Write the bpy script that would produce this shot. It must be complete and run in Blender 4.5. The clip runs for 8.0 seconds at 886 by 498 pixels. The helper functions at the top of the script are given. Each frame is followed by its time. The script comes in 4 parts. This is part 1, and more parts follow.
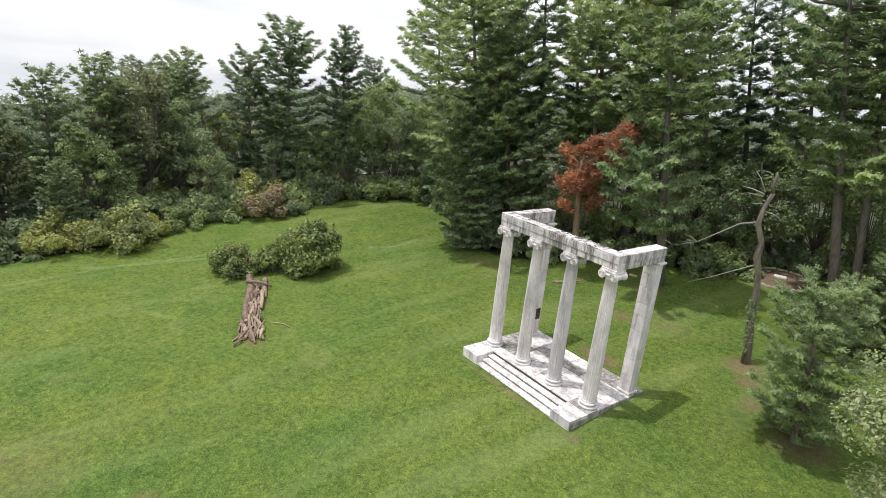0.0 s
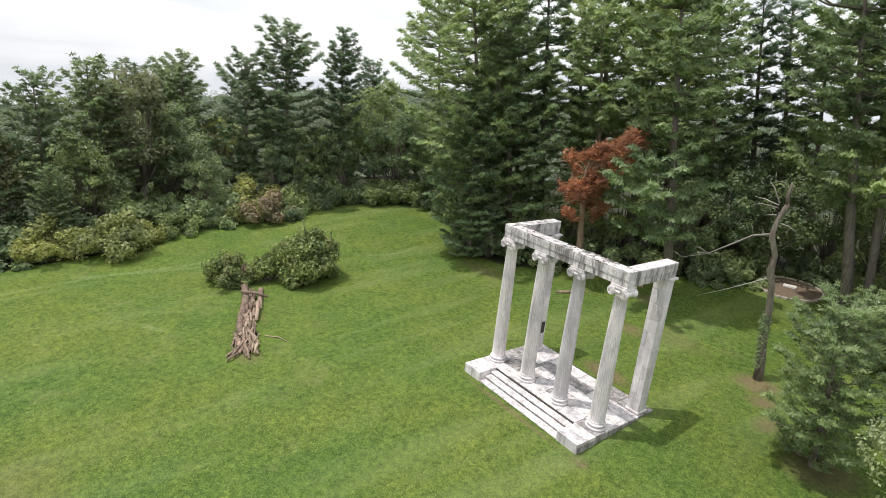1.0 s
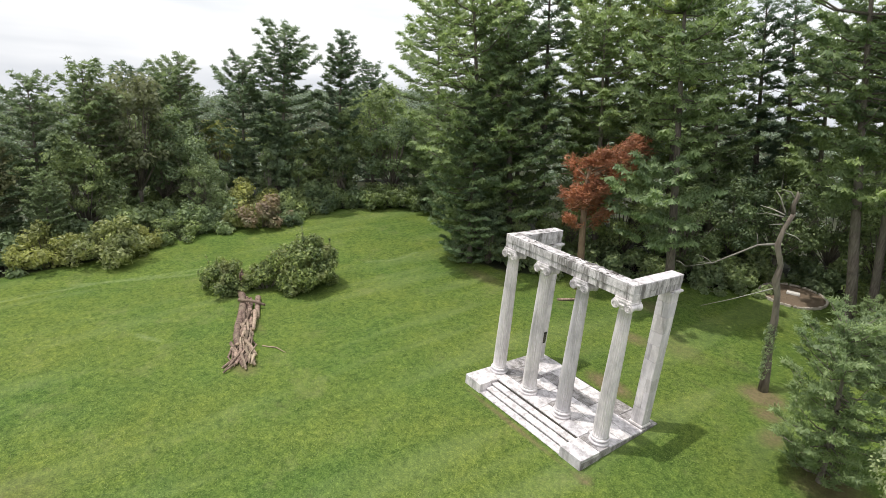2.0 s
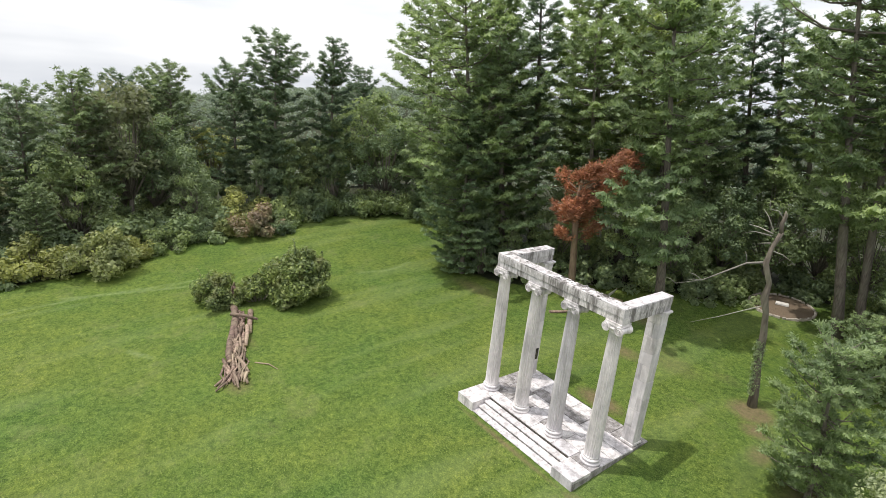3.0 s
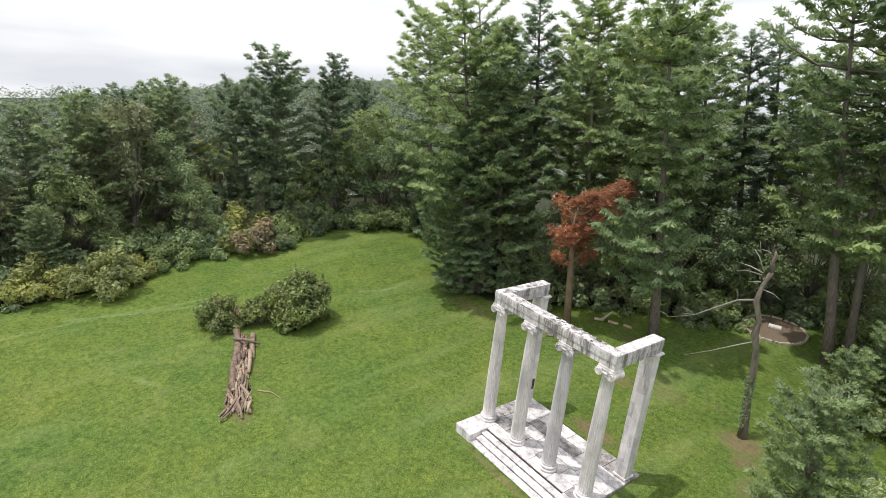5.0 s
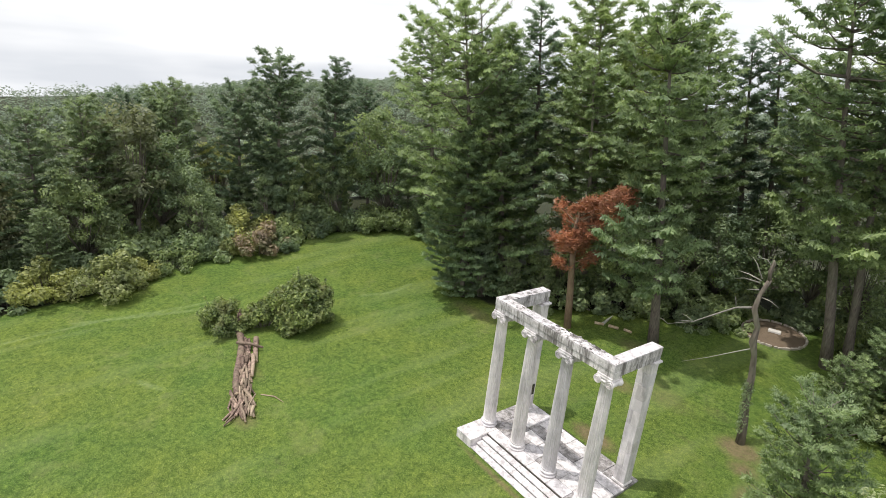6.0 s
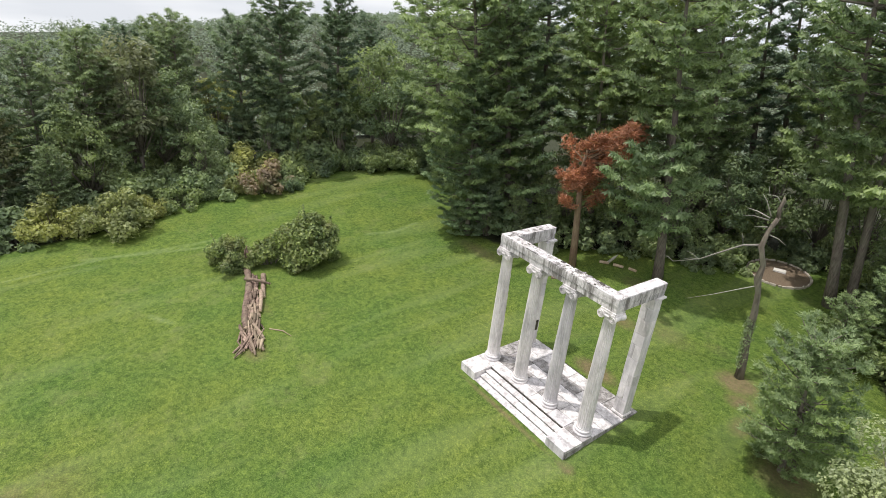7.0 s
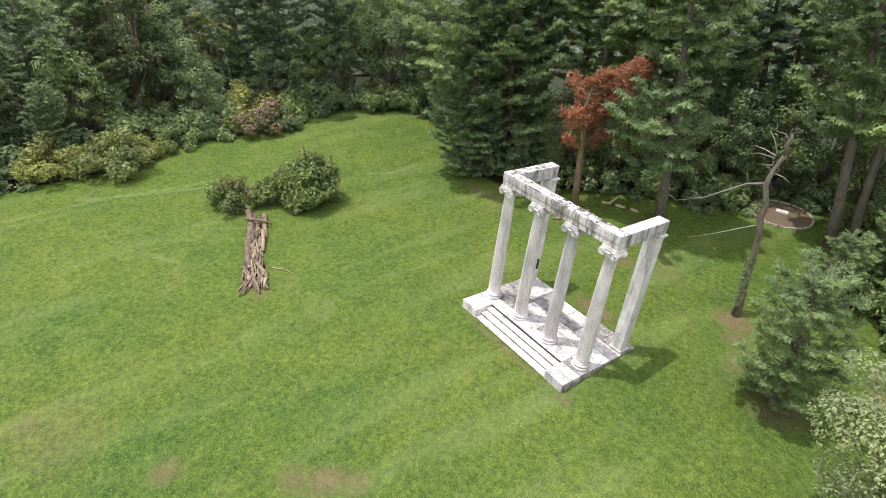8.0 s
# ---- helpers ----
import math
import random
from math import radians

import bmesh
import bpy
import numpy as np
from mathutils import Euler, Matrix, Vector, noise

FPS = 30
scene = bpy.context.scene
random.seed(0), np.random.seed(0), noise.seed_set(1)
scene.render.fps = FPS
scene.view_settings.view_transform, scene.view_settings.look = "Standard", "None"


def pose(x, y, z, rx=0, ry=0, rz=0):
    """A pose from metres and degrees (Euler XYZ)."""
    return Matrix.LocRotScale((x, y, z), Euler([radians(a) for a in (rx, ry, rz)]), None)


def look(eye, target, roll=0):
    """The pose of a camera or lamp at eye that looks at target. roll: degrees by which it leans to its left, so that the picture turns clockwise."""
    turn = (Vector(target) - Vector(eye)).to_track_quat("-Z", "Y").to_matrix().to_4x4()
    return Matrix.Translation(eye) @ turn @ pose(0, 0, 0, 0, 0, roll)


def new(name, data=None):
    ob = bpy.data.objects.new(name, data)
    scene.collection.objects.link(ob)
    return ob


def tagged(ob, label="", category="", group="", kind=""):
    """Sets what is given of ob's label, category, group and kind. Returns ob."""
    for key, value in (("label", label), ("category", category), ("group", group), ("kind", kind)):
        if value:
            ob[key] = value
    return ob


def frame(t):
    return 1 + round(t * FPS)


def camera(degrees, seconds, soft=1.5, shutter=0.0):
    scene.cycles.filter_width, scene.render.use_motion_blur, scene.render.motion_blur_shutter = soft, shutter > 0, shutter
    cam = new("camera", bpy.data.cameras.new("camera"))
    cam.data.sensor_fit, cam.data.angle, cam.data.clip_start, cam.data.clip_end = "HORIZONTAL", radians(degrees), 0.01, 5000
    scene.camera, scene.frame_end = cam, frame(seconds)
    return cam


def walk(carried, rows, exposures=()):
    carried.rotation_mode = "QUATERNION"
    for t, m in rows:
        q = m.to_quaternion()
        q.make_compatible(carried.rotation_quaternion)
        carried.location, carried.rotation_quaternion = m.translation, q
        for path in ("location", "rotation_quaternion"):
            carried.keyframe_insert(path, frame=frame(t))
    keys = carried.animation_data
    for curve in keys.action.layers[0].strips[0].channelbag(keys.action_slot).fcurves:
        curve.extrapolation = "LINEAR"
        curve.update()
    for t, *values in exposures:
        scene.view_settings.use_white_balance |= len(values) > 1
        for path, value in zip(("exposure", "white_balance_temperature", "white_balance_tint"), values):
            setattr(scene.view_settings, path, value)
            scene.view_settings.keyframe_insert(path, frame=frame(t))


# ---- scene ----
# Camera: seconds, place, yaw to the left, pitch up, roll.
PATH = [
    (0.00, 14.524, -15.168, 12.598, 52.988, -17.651, 5.321),
    (0.50, 14.036, -14.904, 12.695, 52.990, -17.657, 5.380),
    (1.00, 13.607, -14.637, 12.834, 52.928, -17.650, 5.308),
    (2.50, 13.016, -14.361, 13.464, 52.478, -17.723, 5.343),
    (3.00, 12.945, -14.316, 14.019, 52.014, -17.848, 5.343),
    (3.50, 12.870, -14.321, 14.524, 51.909, -17.981, 5.386),
    (4.00, 12.845, -14.348, 15.052, 51.838, -18.199, 5.425),
    (4.50, 12.805, -14.342, 15.637, 51.824, -18.454, 5.422),
    (5.80, 12.920, -14.425, 16.420, 52.120, -18.700, 5.450),
    (6.00, 12.937, -14.436, 16.487, 52.176, -18.768, 5.458),
    (6.50, 12.970, -14.411, 16.286, 52.325, -21.624, 5.611),
    (7.00, 12.960, -14.401, 16.192, 52.186, -24.719, 5.669),
    (7.50, 13.021, -14.447, 16.032, 51.934, -27.565, 5.840),
    (8.00, 13.036, -14.482, 15.939, 51.624, -30.405, 6.001),
]


def axes_pose(x, y, z, yaw, pitch, roll):
    a, b = radians(yaw), radians(pitch)
    ahead = Vector((-math.sin(a) * math.cos(b), math.cos(a) * math.cos(b), math.sin(b)))
    return look((x, y, z), Vector((x, y, z)) + ahead, roll)


cam = camera(77.2, 8.0, soft=0.6)
walk(cam, [(r[0], axes_pose(*r[1:])) for r in PATH], [(0.0, 0.14), (3.0, 0.14), (7.0, 0.18), (8.0, 0.32)])

# ---- light ----
SUN = Vector((-0.235, -0.25, 0.94)).normalized()
lamp = bpy.data.lights.new("sun", "SUN")
lamp.energy, lamp.angle, lamp.color = 3.1, radians(0.9), (1.0, 0.96, 0.90)
sun = new("sun", lamp)
sun.matrix_world = look((0, 0, 60), Vector((0, 0, 60)) - SUN)

world = bpy.data.worlds.new("world")
scene.world = world
world.use_nodes = True
wn, wl = world.node_tree.nodes, world.node_tree.links
wn.clear()
w_out, w_bg = wn.new("ShaderNodeOutputWorld"), wn.new("ShaderNodeBackground")
sky = wn.new("ShaderNodeTexSky")
sky.sky_type, sky.sun_disc = "NISHITA", False
sky.sun_elevation = math.asin(SUN.z)
sky.sun_rotation = math.atan2(SUN.x, SUN.y)
sky.air_density, sky.dust_density = 1.0, 2.5
# thin bright cloud cover over the sky
w_geo = wn.new("ShaderNodeTexCoord")
w_map = wn.new("ShaderNodeMapping")
w_map.inputs["Scale"].default_value = (1.4, 1.4, 8.0)
w_noise = wn.new("ShaderNodeTexNoise")
w_noise.inputs["Scale"].default_value, w_noise.inputs["Detail"].default_value = 1.3, 4.0
w_ramp = wn.new("ShaderNodeValToRGB")
w_ramp.color_ramp.elements[0].position, w_ramp.color_ramp.elements[0].color = 0.38, (6.6, 6.85, 7.3, 1)
w_ramp.color_ramp.elements[1].position, w_ramp.color_ramp.elements[1].color = 0.58, (9.3, 9.35, 9.5, 1)
w_mix = wn.new("ShaderNodeMix")
w_mix.data_type = "RGBA"
w_mix.inputs["Factor"].default_value = 0.86
wl.new(w_geo.outputs["Generated"], w_map.inputs["Vector"])
wl.new(w_map.outputs["Vector"], w_noise.inputs["Vector"])
wl.new(w_noise.outputs["Fac"], w_ramp.inputs["Fac"])
wl.new(sky.outputs["Color"], w_mix.inputs["A"])
wl.new(w_ramp.outputs["Color"], w_mix.inputs["B"])
# the thin cloud is brightest high up, round the veiled sun
w_sep, w_rise, w_lift = wn.new("ShaderNodeSeparateXYZ"), wn.new("ShaderNodeMapRange"), wn.new("ShaderNodeVectorMath")
w_rise.inputs["From Min"].default_value, w_rise.inputs["From Max"].default_value = 0.25, 0.95
w_rise.inputs["To Min"].default_value, w_rise.inputs["To Max"].default_value = 1.0, 1.8
w_lift.operation = "SCALE"
wl.new(w_geo.outputs["Generated"], w_sep.inputs["Vector"])
wl.new(w_sep.outputs["Z"], w_rise.inputs["Value"])
wl.new(w_mix.outputs["Result"], w_lift.inputs[0])
wl.new(w_rise.outputs["Result"], w_lift.inputs["Scale"])
wl.new(w_lift.outputs["Vector"], w_bg.inputs["Color"])
w_bg.inputs["Strength"].default_value = 0.12
wl.new(w_bg.outputs["Background"], w_out.inputs["Surface"])


# ---- materials ----
class Mat:
    """A node material with a few shortcuts."""

    def __init__(self, name, rough=0.8, spec=0.3):
        self.m = bpy.data.materials.new(name)
        self.m.use_nodes = True
        self.n, self.l = self.m.node_tree.nodes, self.m.node_tree.links
        self.b = self.n["Principled BSDF"]
        self.b.inputs["Roughness"].default_value = rough
        self.b.inputs["Specular IOR Level"].default_value = spec
        self.co = self.n.new("ShaderNodeTexCoord")

    def noise(self, scale, detail=4.0, stretch=(1, 1, 1), space="Object", rough=0.55):
        mp = self.n.new("ShaderNodeMapping")
        mp.inputs["Scale"].default_value = stretch
        t = self.n.new("ShaderNodeTexNoise")
        t.inputs["Scale"].default_value, t.inputs["Detail"].default_value, t.inputs["Roughness"].default_value = scale, detail, rough
        if space == "World":
            g = self.n.new("ShaderNodeNewGeometry")
            self.l.new(g.outputs["Position"], mp.inputs["Vector"])
        else:
            self.l.new(self.co.outputs[space], mp.inputs["Vector"])
        self.l.new(mp.outputs["Vector"], t.inputs["Vector"])
        return t.outputs["Fac"]

    def ramp(self, fac, stops):
        r = self.n.new("ShaderNodeValToRGB")
        e = r.color_ramp.elements
        while len(e) < len(stops):
            e.new(0.5)
        for k, (p, c) in zip(e, stops):
            k.position, k.color = p, (c if len(c) == 4 else (*c, 1))
        self.l.new(fac, r.inputs["Fac"])
        return r.outputs["Color"]

    def mix(self, fac, a, b, blend="MIX"):
        x = self.n.new("ShaderNodeMix")
        x.data_type, x.blend_type = "RGBA", blend
        for s, v in (("Factor", fac), ("A", a), ("B", b)):
            if isinstance(v, (int, float)):
                x.inputs[s].default_value = v
            elif isinstance(v, tuple):
                x.inputs[s].default_value = v if len(v) == 4 else (*v, 1)
            else:
                self.l.new(v, x.inputs[s])
        return x.outputs["Result"]

    def math(self, op, a, b=0.0):
        x = self.n.new("ShaderNodeMath")
        x.operation, x.use_clamp = op, True
        for i, v in enumerate((a, b)):
            if isinstance(v, (int, float)):
                x.inputs[i].default_value = v
            else:
                self.l.new(v, x.inputs[i])
        return x.outputs["Value"]

    def attr(self, name):
        a = self.n.new("ShaderNodeAttribute")
        a.attribute_name = name
        return a.outputs["Fac"]

    def island(self):
        return self.n.new("ShaderNodeNewGeometry").outputs["Random Per Island"]

    def each(self):
        return self.n.new("ShaderNodeObjectInfo").outputs["Random"]

    def color(self, c):
        self.l.new(c, self.b.inputs["Base Color"])
        return self

    def rough(self, c):
        self.l.new(c, self.b.inputs["Roughness"])
        return self

    def bump(self, h, dist, strength=1.0):
        k = self.n.new("ShaderNodeBump")
        k.inputs["Distance"].default_value, k.inputs["Strength"].default_value = dist, strength
        self.l.new(h, k.inputs["Height"])
        self.l.new(k.outputs["Normal"], self.b.inputs["Normal"])
        return self


def leaf_mat(name, dark, light, odd, odd_share=0.1, glow=0.25, rough=0.42):
    """Leaves: every leaf has its own shade, clumps drift in hue, and some light passes through."""
    k = Mat(name, rough, 0.3)
    base = k.mix(k.island(), dark, light)
    clump = k.noise(0.55, 3.0, space="World")
    tone = k.mix(k.ramp(clump, [(0.35, (0, 0, 0)), (0.65, (1, 1, 1))]), (0.70, 0.70, 0.72), (1.30, 1.22, 1.12))
    base = k.mix(1.0, base, tone, "MULTIPLY")
    per = k.mix(k.each(), (0.82, 0.86, 0.92), (1.15, 1.1, 0.92))
    base = k.mix(1.0, base, per, "MULTIPLY")
    if odd_share:
        pick = k.ramp(k.noise(0.9, 2.0, space="World"), [(0.60 - odd_share, (0, 0, 0)), (0.72, (1, 1, 1))])
        base = k.mix(k.math("MULTIPLY", pick, 0.55), base, odd)
    k.color(base)
    tr = k.n.new("ShaderNodeBsdfTranslucent")
    k.l.new(k.mix(1.0, base, (1.15, 1.2, 0.8), "MULTIPLY"), tr.inputs["Color"])
    mx = k.n.new("ShaderNodeMixShader")
    mx.inputs["Fac"].default_value = glow
    k.l.new(k.b.outputs["BSDF"], mx.inputs[1])
    k.l.new(tr.outputs["BSDF"], mx.inputs[2])
    k.l.new(mx.outputs["Shader"], k.n["Material Output"].inputs["Surface"])
    return k.m


NEEDLE = leaf_mat("pine_needles", (0.165, 0.240, 0.132), (0.300, 0.390, 0.210), (0.30, 0.37, 0.15), 0.08, 0.50)
NEEDLE_LIME = leaf_mat("yellow_green_needles", (0.158, 0.220, 0.100), (0.290, 0.365, 0.160), (0.34, 0.40, 0.14), 0.14, 0.50)
NEEDLE_BLUE = leaf_mat("blue_green_needles", (0.135, 0.205, 0.140), (0.250, 0.330, 0.220), (0.25, 0.31, 0.17), 0.05, 0.48)
NEEDLE_DEEP = leaf_mat("deep_green_needles", (0.115, 0.172, 0.105), (0.215, 0.285, 0.170), (0.23, 0.29, 0.14), 0.05, 0.46)
NEEDLE_BRIGHT = leaf_mat("young_pine_needles", (0.190, 0.270, 0.130), (0.340, 0.430, 0.215), (0.34, 0.42, 0.18), 0.05, 0.50)
NEEDLE_YOUNG = leaf_mat("soft_young_needles", (0.185, 0.265, 0.135), (0.345, 0.435, 0.235), (0.34, 0.42, 0.19), 0.05, 0.52)
NEEDLE_DEAD = leaf_mat("dead_pine_needles", (0.30, 0.135, 0.095), (0.50, 0.25, 0.175), (0.33, 0.18, 0.13), 0.1, 0.35)
LEAF = leaf_mat("broad_leaves", (0.150, 0.210, 0.125), (0.290, 0.370, 0.200), (0.33, 0.39, 0.16), 0.05, 0.48)
LEAF_YELLOW = leaf_mat("yellowing_leaves", (0.195, 0.230, 0.105), (0.34, 0.375, 0.165), (0.36, 0.36, 0.16), 0.03, 0.44)
LEAF_BROWN = leaf_mat("brownish_leaves", (0.170, 0.195, 0.130), (0.275, 0.300, 0.190), (0.27, 0.25, 0.17), 0.06, 0.42)
LEAF_BRAMBLE = leaf_mat("bramble_leaves", (0.215, 0.170, 0.130), (0.36, 0.29, 0.215), (0.20, 0.27, 0.12), 0.14, 0.36)
LEAF_DARK = leaf_mat("ivy_leaves", (0.180, 0.245, 0.150), (0.330, 0.410, 0.230), (0.28, 0.33, 0.16), 0.05, 0.48)
LEAF_BUSH = leaf_mat("bush_leaves", (0.085, 0.130, 0.055), (0.290, 0.360, 0.145), (0.37, 0.35, 0.17), 0.10, 0.42)
LEAF_PALE = leaf_mat("pale_leaves", (0.22, 0.27, 0.15), (0.36, 0.42, 0.23), (0.36, 0.37, 0.26), 0.1, 0.4)
# distance haze is put into this bluish, low-contrast leaf colour
LEAF_FAR_HAZE = leaf_mat("hazed_far_leaves", (0.155, 0.205, 0.165), (0.185, 0.240, 0.190), (0.17, 0.21, 0.17), 0.05, 0.3, 0.7)


def bark_mat(name, a, b, grain=14, spread=0.3):
    k = Mat(name, 0.9, 0.15)
    f = k.noise(grain, 5, (1, 1, 0.18 if grain > 8 else 1.0), rough=0.55 if grain > 8 else 0.72)
    c = k.ramp(f, [(0.3, a), (0.7, b)])
    c = k.mix(k.ramp(k.noise(1.3, 3), [(0.4, (0, 0, 0)), (0.7, (0.7, 0.7, 0.7))]), c, (b[0] * 0.8, b[1] * 0.95, b[2] * 0.8))
    c = k.mix(1.0, c, k.mix(k.each(), (0.92 - spread, 0.90 - spread, 0.90 - spread), (0.92 + spread, 0.9 + spread, 0.86 + spread)), "MULTIPLY")
    k.color(c).bump(f, 0.03, 0.9)
    return k.m


BARK = bark_mat("pine_bark", (0.105, 0.088, 0.077), (0.30, 0.255, 0.225))
BARK_RED = bark_mat("reddish_bark", (0.10, 0.065, 0.048), (0.24, 0.165, 0.125))
BARK_DEAD = bark_mat("dead_wood", (0.045, 0.037, 0.031), (0.165, 0.14, 0.118), 9)
BARK_BARE = bark_mat("bare_branch", (0.24, 0.22, 0.20), (0.42, 0.39, 0.35))
BARK_LOG = bark_mat("log_bark", (0.040, 0.027, 0.022), (0.37, 0.265, 0.22), 6, 0.52)


def end_grain():
    k = Mat("cut_wood", 0.85, 0.2)
    k.color(k.ramp(k.noise(9, 3), [(0.3, (0.34, 0.25, 0.16)), (0.7, (0.52, 0.42, 0.30))]))
    return k.m


CUT = end_grain()


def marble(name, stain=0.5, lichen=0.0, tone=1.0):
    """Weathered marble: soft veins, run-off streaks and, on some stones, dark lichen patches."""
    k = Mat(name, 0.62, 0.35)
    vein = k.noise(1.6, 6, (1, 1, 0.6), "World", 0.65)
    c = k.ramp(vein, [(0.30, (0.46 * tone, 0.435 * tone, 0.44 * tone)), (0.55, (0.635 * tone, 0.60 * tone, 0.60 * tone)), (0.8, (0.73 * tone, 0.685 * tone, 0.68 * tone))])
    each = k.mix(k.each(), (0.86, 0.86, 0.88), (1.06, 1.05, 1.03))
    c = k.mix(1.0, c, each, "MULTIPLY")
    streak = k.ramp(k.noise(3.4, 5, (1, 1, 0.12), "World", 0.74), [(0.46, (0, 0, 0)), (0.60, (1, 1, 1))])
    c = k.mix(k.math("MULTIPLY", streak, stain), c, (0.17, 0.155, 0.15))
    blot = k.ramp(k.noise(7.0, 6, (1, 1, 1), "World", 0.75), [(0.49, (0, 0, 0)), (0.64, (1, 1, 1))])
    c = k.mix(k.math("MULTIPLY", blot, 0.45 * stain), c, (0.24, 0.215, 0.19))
    if lichen:
        patch = k.ramp(k.noise(2.6, 7, (1, 1, 1), "World", 0.8), [(0.50, (0, 0, 0)), (0.58, (1, 1, 1))])
        c = k.mix(k.math("MULTIPLY", patch, lichen), c, (0.075, 0.068, 0.06))
    k.color(c)
    k.bump(k.noise(26, 5, space="World"), 0.008, 0.6)
    return k.m


MARBLE = marble("weathered_marble", 0.26, 0.0, 1.16)
MARBLE_CAP = marble("stained_capital_marble", 0.5, 0.08, 1.14)
MARBLE_BEAM = marble("streaked_marble", 1.0, 0.30, 1.06)
MARBLE_PIER = marble("pier_marble", 0.42, 0.08, 1.12)
MARBLE_TOP = marble("lichened_marble", 0.6, 0.9)
MARBLE_PAVE = marble("paving_marble", 0.55, 0.20, 1.14)
# real soiling, with shade of sides and risers added to the dark tone
MARBLE_DIRTY_SHADED = marble("soiled_shaded_marble", 1.0, 0.6, 0.62)


def joint_mat():
    k = Mat("joint_mortar", 0.95, 0.1)
    k.color(k.ramp(k.noise(12, 4), [(0.3, (0.04, 0.037, 0.032)), (0.7, (0.10, 0.09, 0.078))]))
    return k.m


JOINT = joint_mat()


def plain(name, a, b, rough=0.6, scale=20, metal=0.0):
    k = Mat(name, rough, 0.4)
    k.b.inputs["Metallic"].default_value = metal
    k.color(k.ramp(k.noise(scale, 3), [(0.3, a), (0.7, b)]))
    return k.m


BRONZE = plain("dark_bronze", (0.012, 0.011, 0.010), (0.03, 0.027, 0.022), 0.45)
LETTER = plain("worn_bronze_letters", (0.10, 0.085, 0.06), (0.16, 0.13, 0.09), 0.5)
EDGE_STONE = plain("edging_stone", (0.30, 0.26, 0.21), (0.52, 0.46, 0.39), 0.85, 6)
PALE_STONE = plain("pale_stone", (0.52, 0.49, 0.45), (0.66, 0.63, 0.58), 0.8, 8)


def gravel_mat():
    k = Mat("bed_gravel", 0.95, 0.15)
    g = k.noise(38, 4, space="World")
    k.color(k.ramp(g, [(0.3, (0.085, 0.062, 0.042)), (0.7, (0.23, 0.175, 0.125))])).bump(g, 0.02)
    return k.m


GRAVEL = gravel_mat()


def ground_mat():
    """Mown lawn with paler tufts and worn spots; leaf litter under the trees; bare reddish soil in patches."""
    k = Mat("lawn_and_litter", 0.9, 0.12)
    fine = k.noise(16, 6, space="World", rough=0.7)
    tuft = k.noise(4.2, 6, space="World", rough=0.68)
    broad = k.noise(0.16, 4, space="World", rough=0.6)
    g = k.ramp(fine, [(0.30, (0.043, 0.071, 0.0145)), (0.50, (0.098, 0.144, 0.028)), (0.70, (0.178, 0.232, 0.053))])
    t = k.ramp(tuft, [(0.32, (0.52, 0.60, 0.58)), (0.50, (0.92, 0.95, 0.96)), (0.68, (1.42, 1.34, 1.30))])
    g = k.mix(1.0, g, t, "MULTIPLY")
    b = k.ramp(broad, [(0.34, (0.78, 0.88, 0.90)), (0.66, (1.12, 1.02, 1.00))])
    g = k.mix(1.0, g, b, "MULTIPLY")
    mid = k.ramp(k.noise(0.75, 5, space="World", rough=0.65), [(0.35, (0.86, 0.90, 0.90)), (0.65, (1.14, 1.10, 1.08))])
    g = k.mix(1.0, g, mid, "MULTIPLY")
    dry = k.ramp(k.noise(0.42, 7, space="World", rough=0.72), [(0.55, (0, 0, 0)), (0.74, (1, 1, 1))])
    g = k.mix(k.math("MULTIPLY", dry, 0.30), g, (0.27, 0.26, 0.12))
    mow = k.noise(0.5, 2, (1.0, 0.12, 1.0), "World")
    g = k.mix(k.math("MULTIPLY", k.ramp(mow, [(0.5, (0, 0, 0)), (0.62, (1, 1, 1))]), 0.14), g, (0.27, 0.32, 0.14))
    track = k.ramp(k.math("MULTIPLY", k.attr("clippings"), k.noise(3.6, 6, space="World", rough=0.75)), [(0.28, (0, 0, 0)), (0.60, (1, 1, 1))])
    g = k.mix(k.math("MULTIPLY", track, 0.38), g, (0.28, 0.34, 0.16))
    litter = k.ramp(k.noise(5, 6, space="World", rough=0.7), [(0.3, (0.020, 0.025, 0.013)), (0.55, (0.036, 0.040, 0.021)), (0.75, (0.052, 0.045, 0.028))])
    soil = k.ramp(k.noise(7, 6, space="World", rough=0.7), [(0.3, (0.105, 0.080, 0.045)), (0.7, (0.225, 0.160, 0.098))])
    rag = k.noise(1.6, 5, space="World", rough=0.7)
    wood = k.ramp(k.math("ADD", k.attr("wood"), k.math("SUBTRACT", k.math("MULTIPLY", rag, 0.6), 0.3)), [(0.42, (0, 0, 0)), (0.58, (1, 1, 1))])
    bare = k.ramp(k.math("ADD", k.attr("bare"), k.math("SUBTRACT", k.math("MULTIPLY", k.noise(3.2, 6, space="World", rough=0.75), 1.1), 0.62)), [(0.30, (0, 0, 0)), (0.75, (1, 1, 1))])
    c = k.mix(k.math("MULTIPLY", bare, 0.8), g, soil)
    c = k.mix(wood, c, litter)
    k.color(c).bump(k.noise(9, 6, space="World", rough=0.75), 0.08, 0.9)
    return k.m


GROUND = ground_mat()


def blade_mat():
    k = Mat("grass_blades", 0.6, 0.25)
    c = k.mix(k.island(), (0.088, 0.134, 0.026), (0.196, 0.258, 0.056))
    b = k.ramp(k.noise(0.16, 4, space="World", rough=0.6), [(0.34, (0.78, 0.88, 0.90)), (0.66, (1.12, 1.02, 1.00))])
    k.color(k.mix(1.0, c, b, "MULTIPLY"))
    return k.m


BLADE = blade_mat()


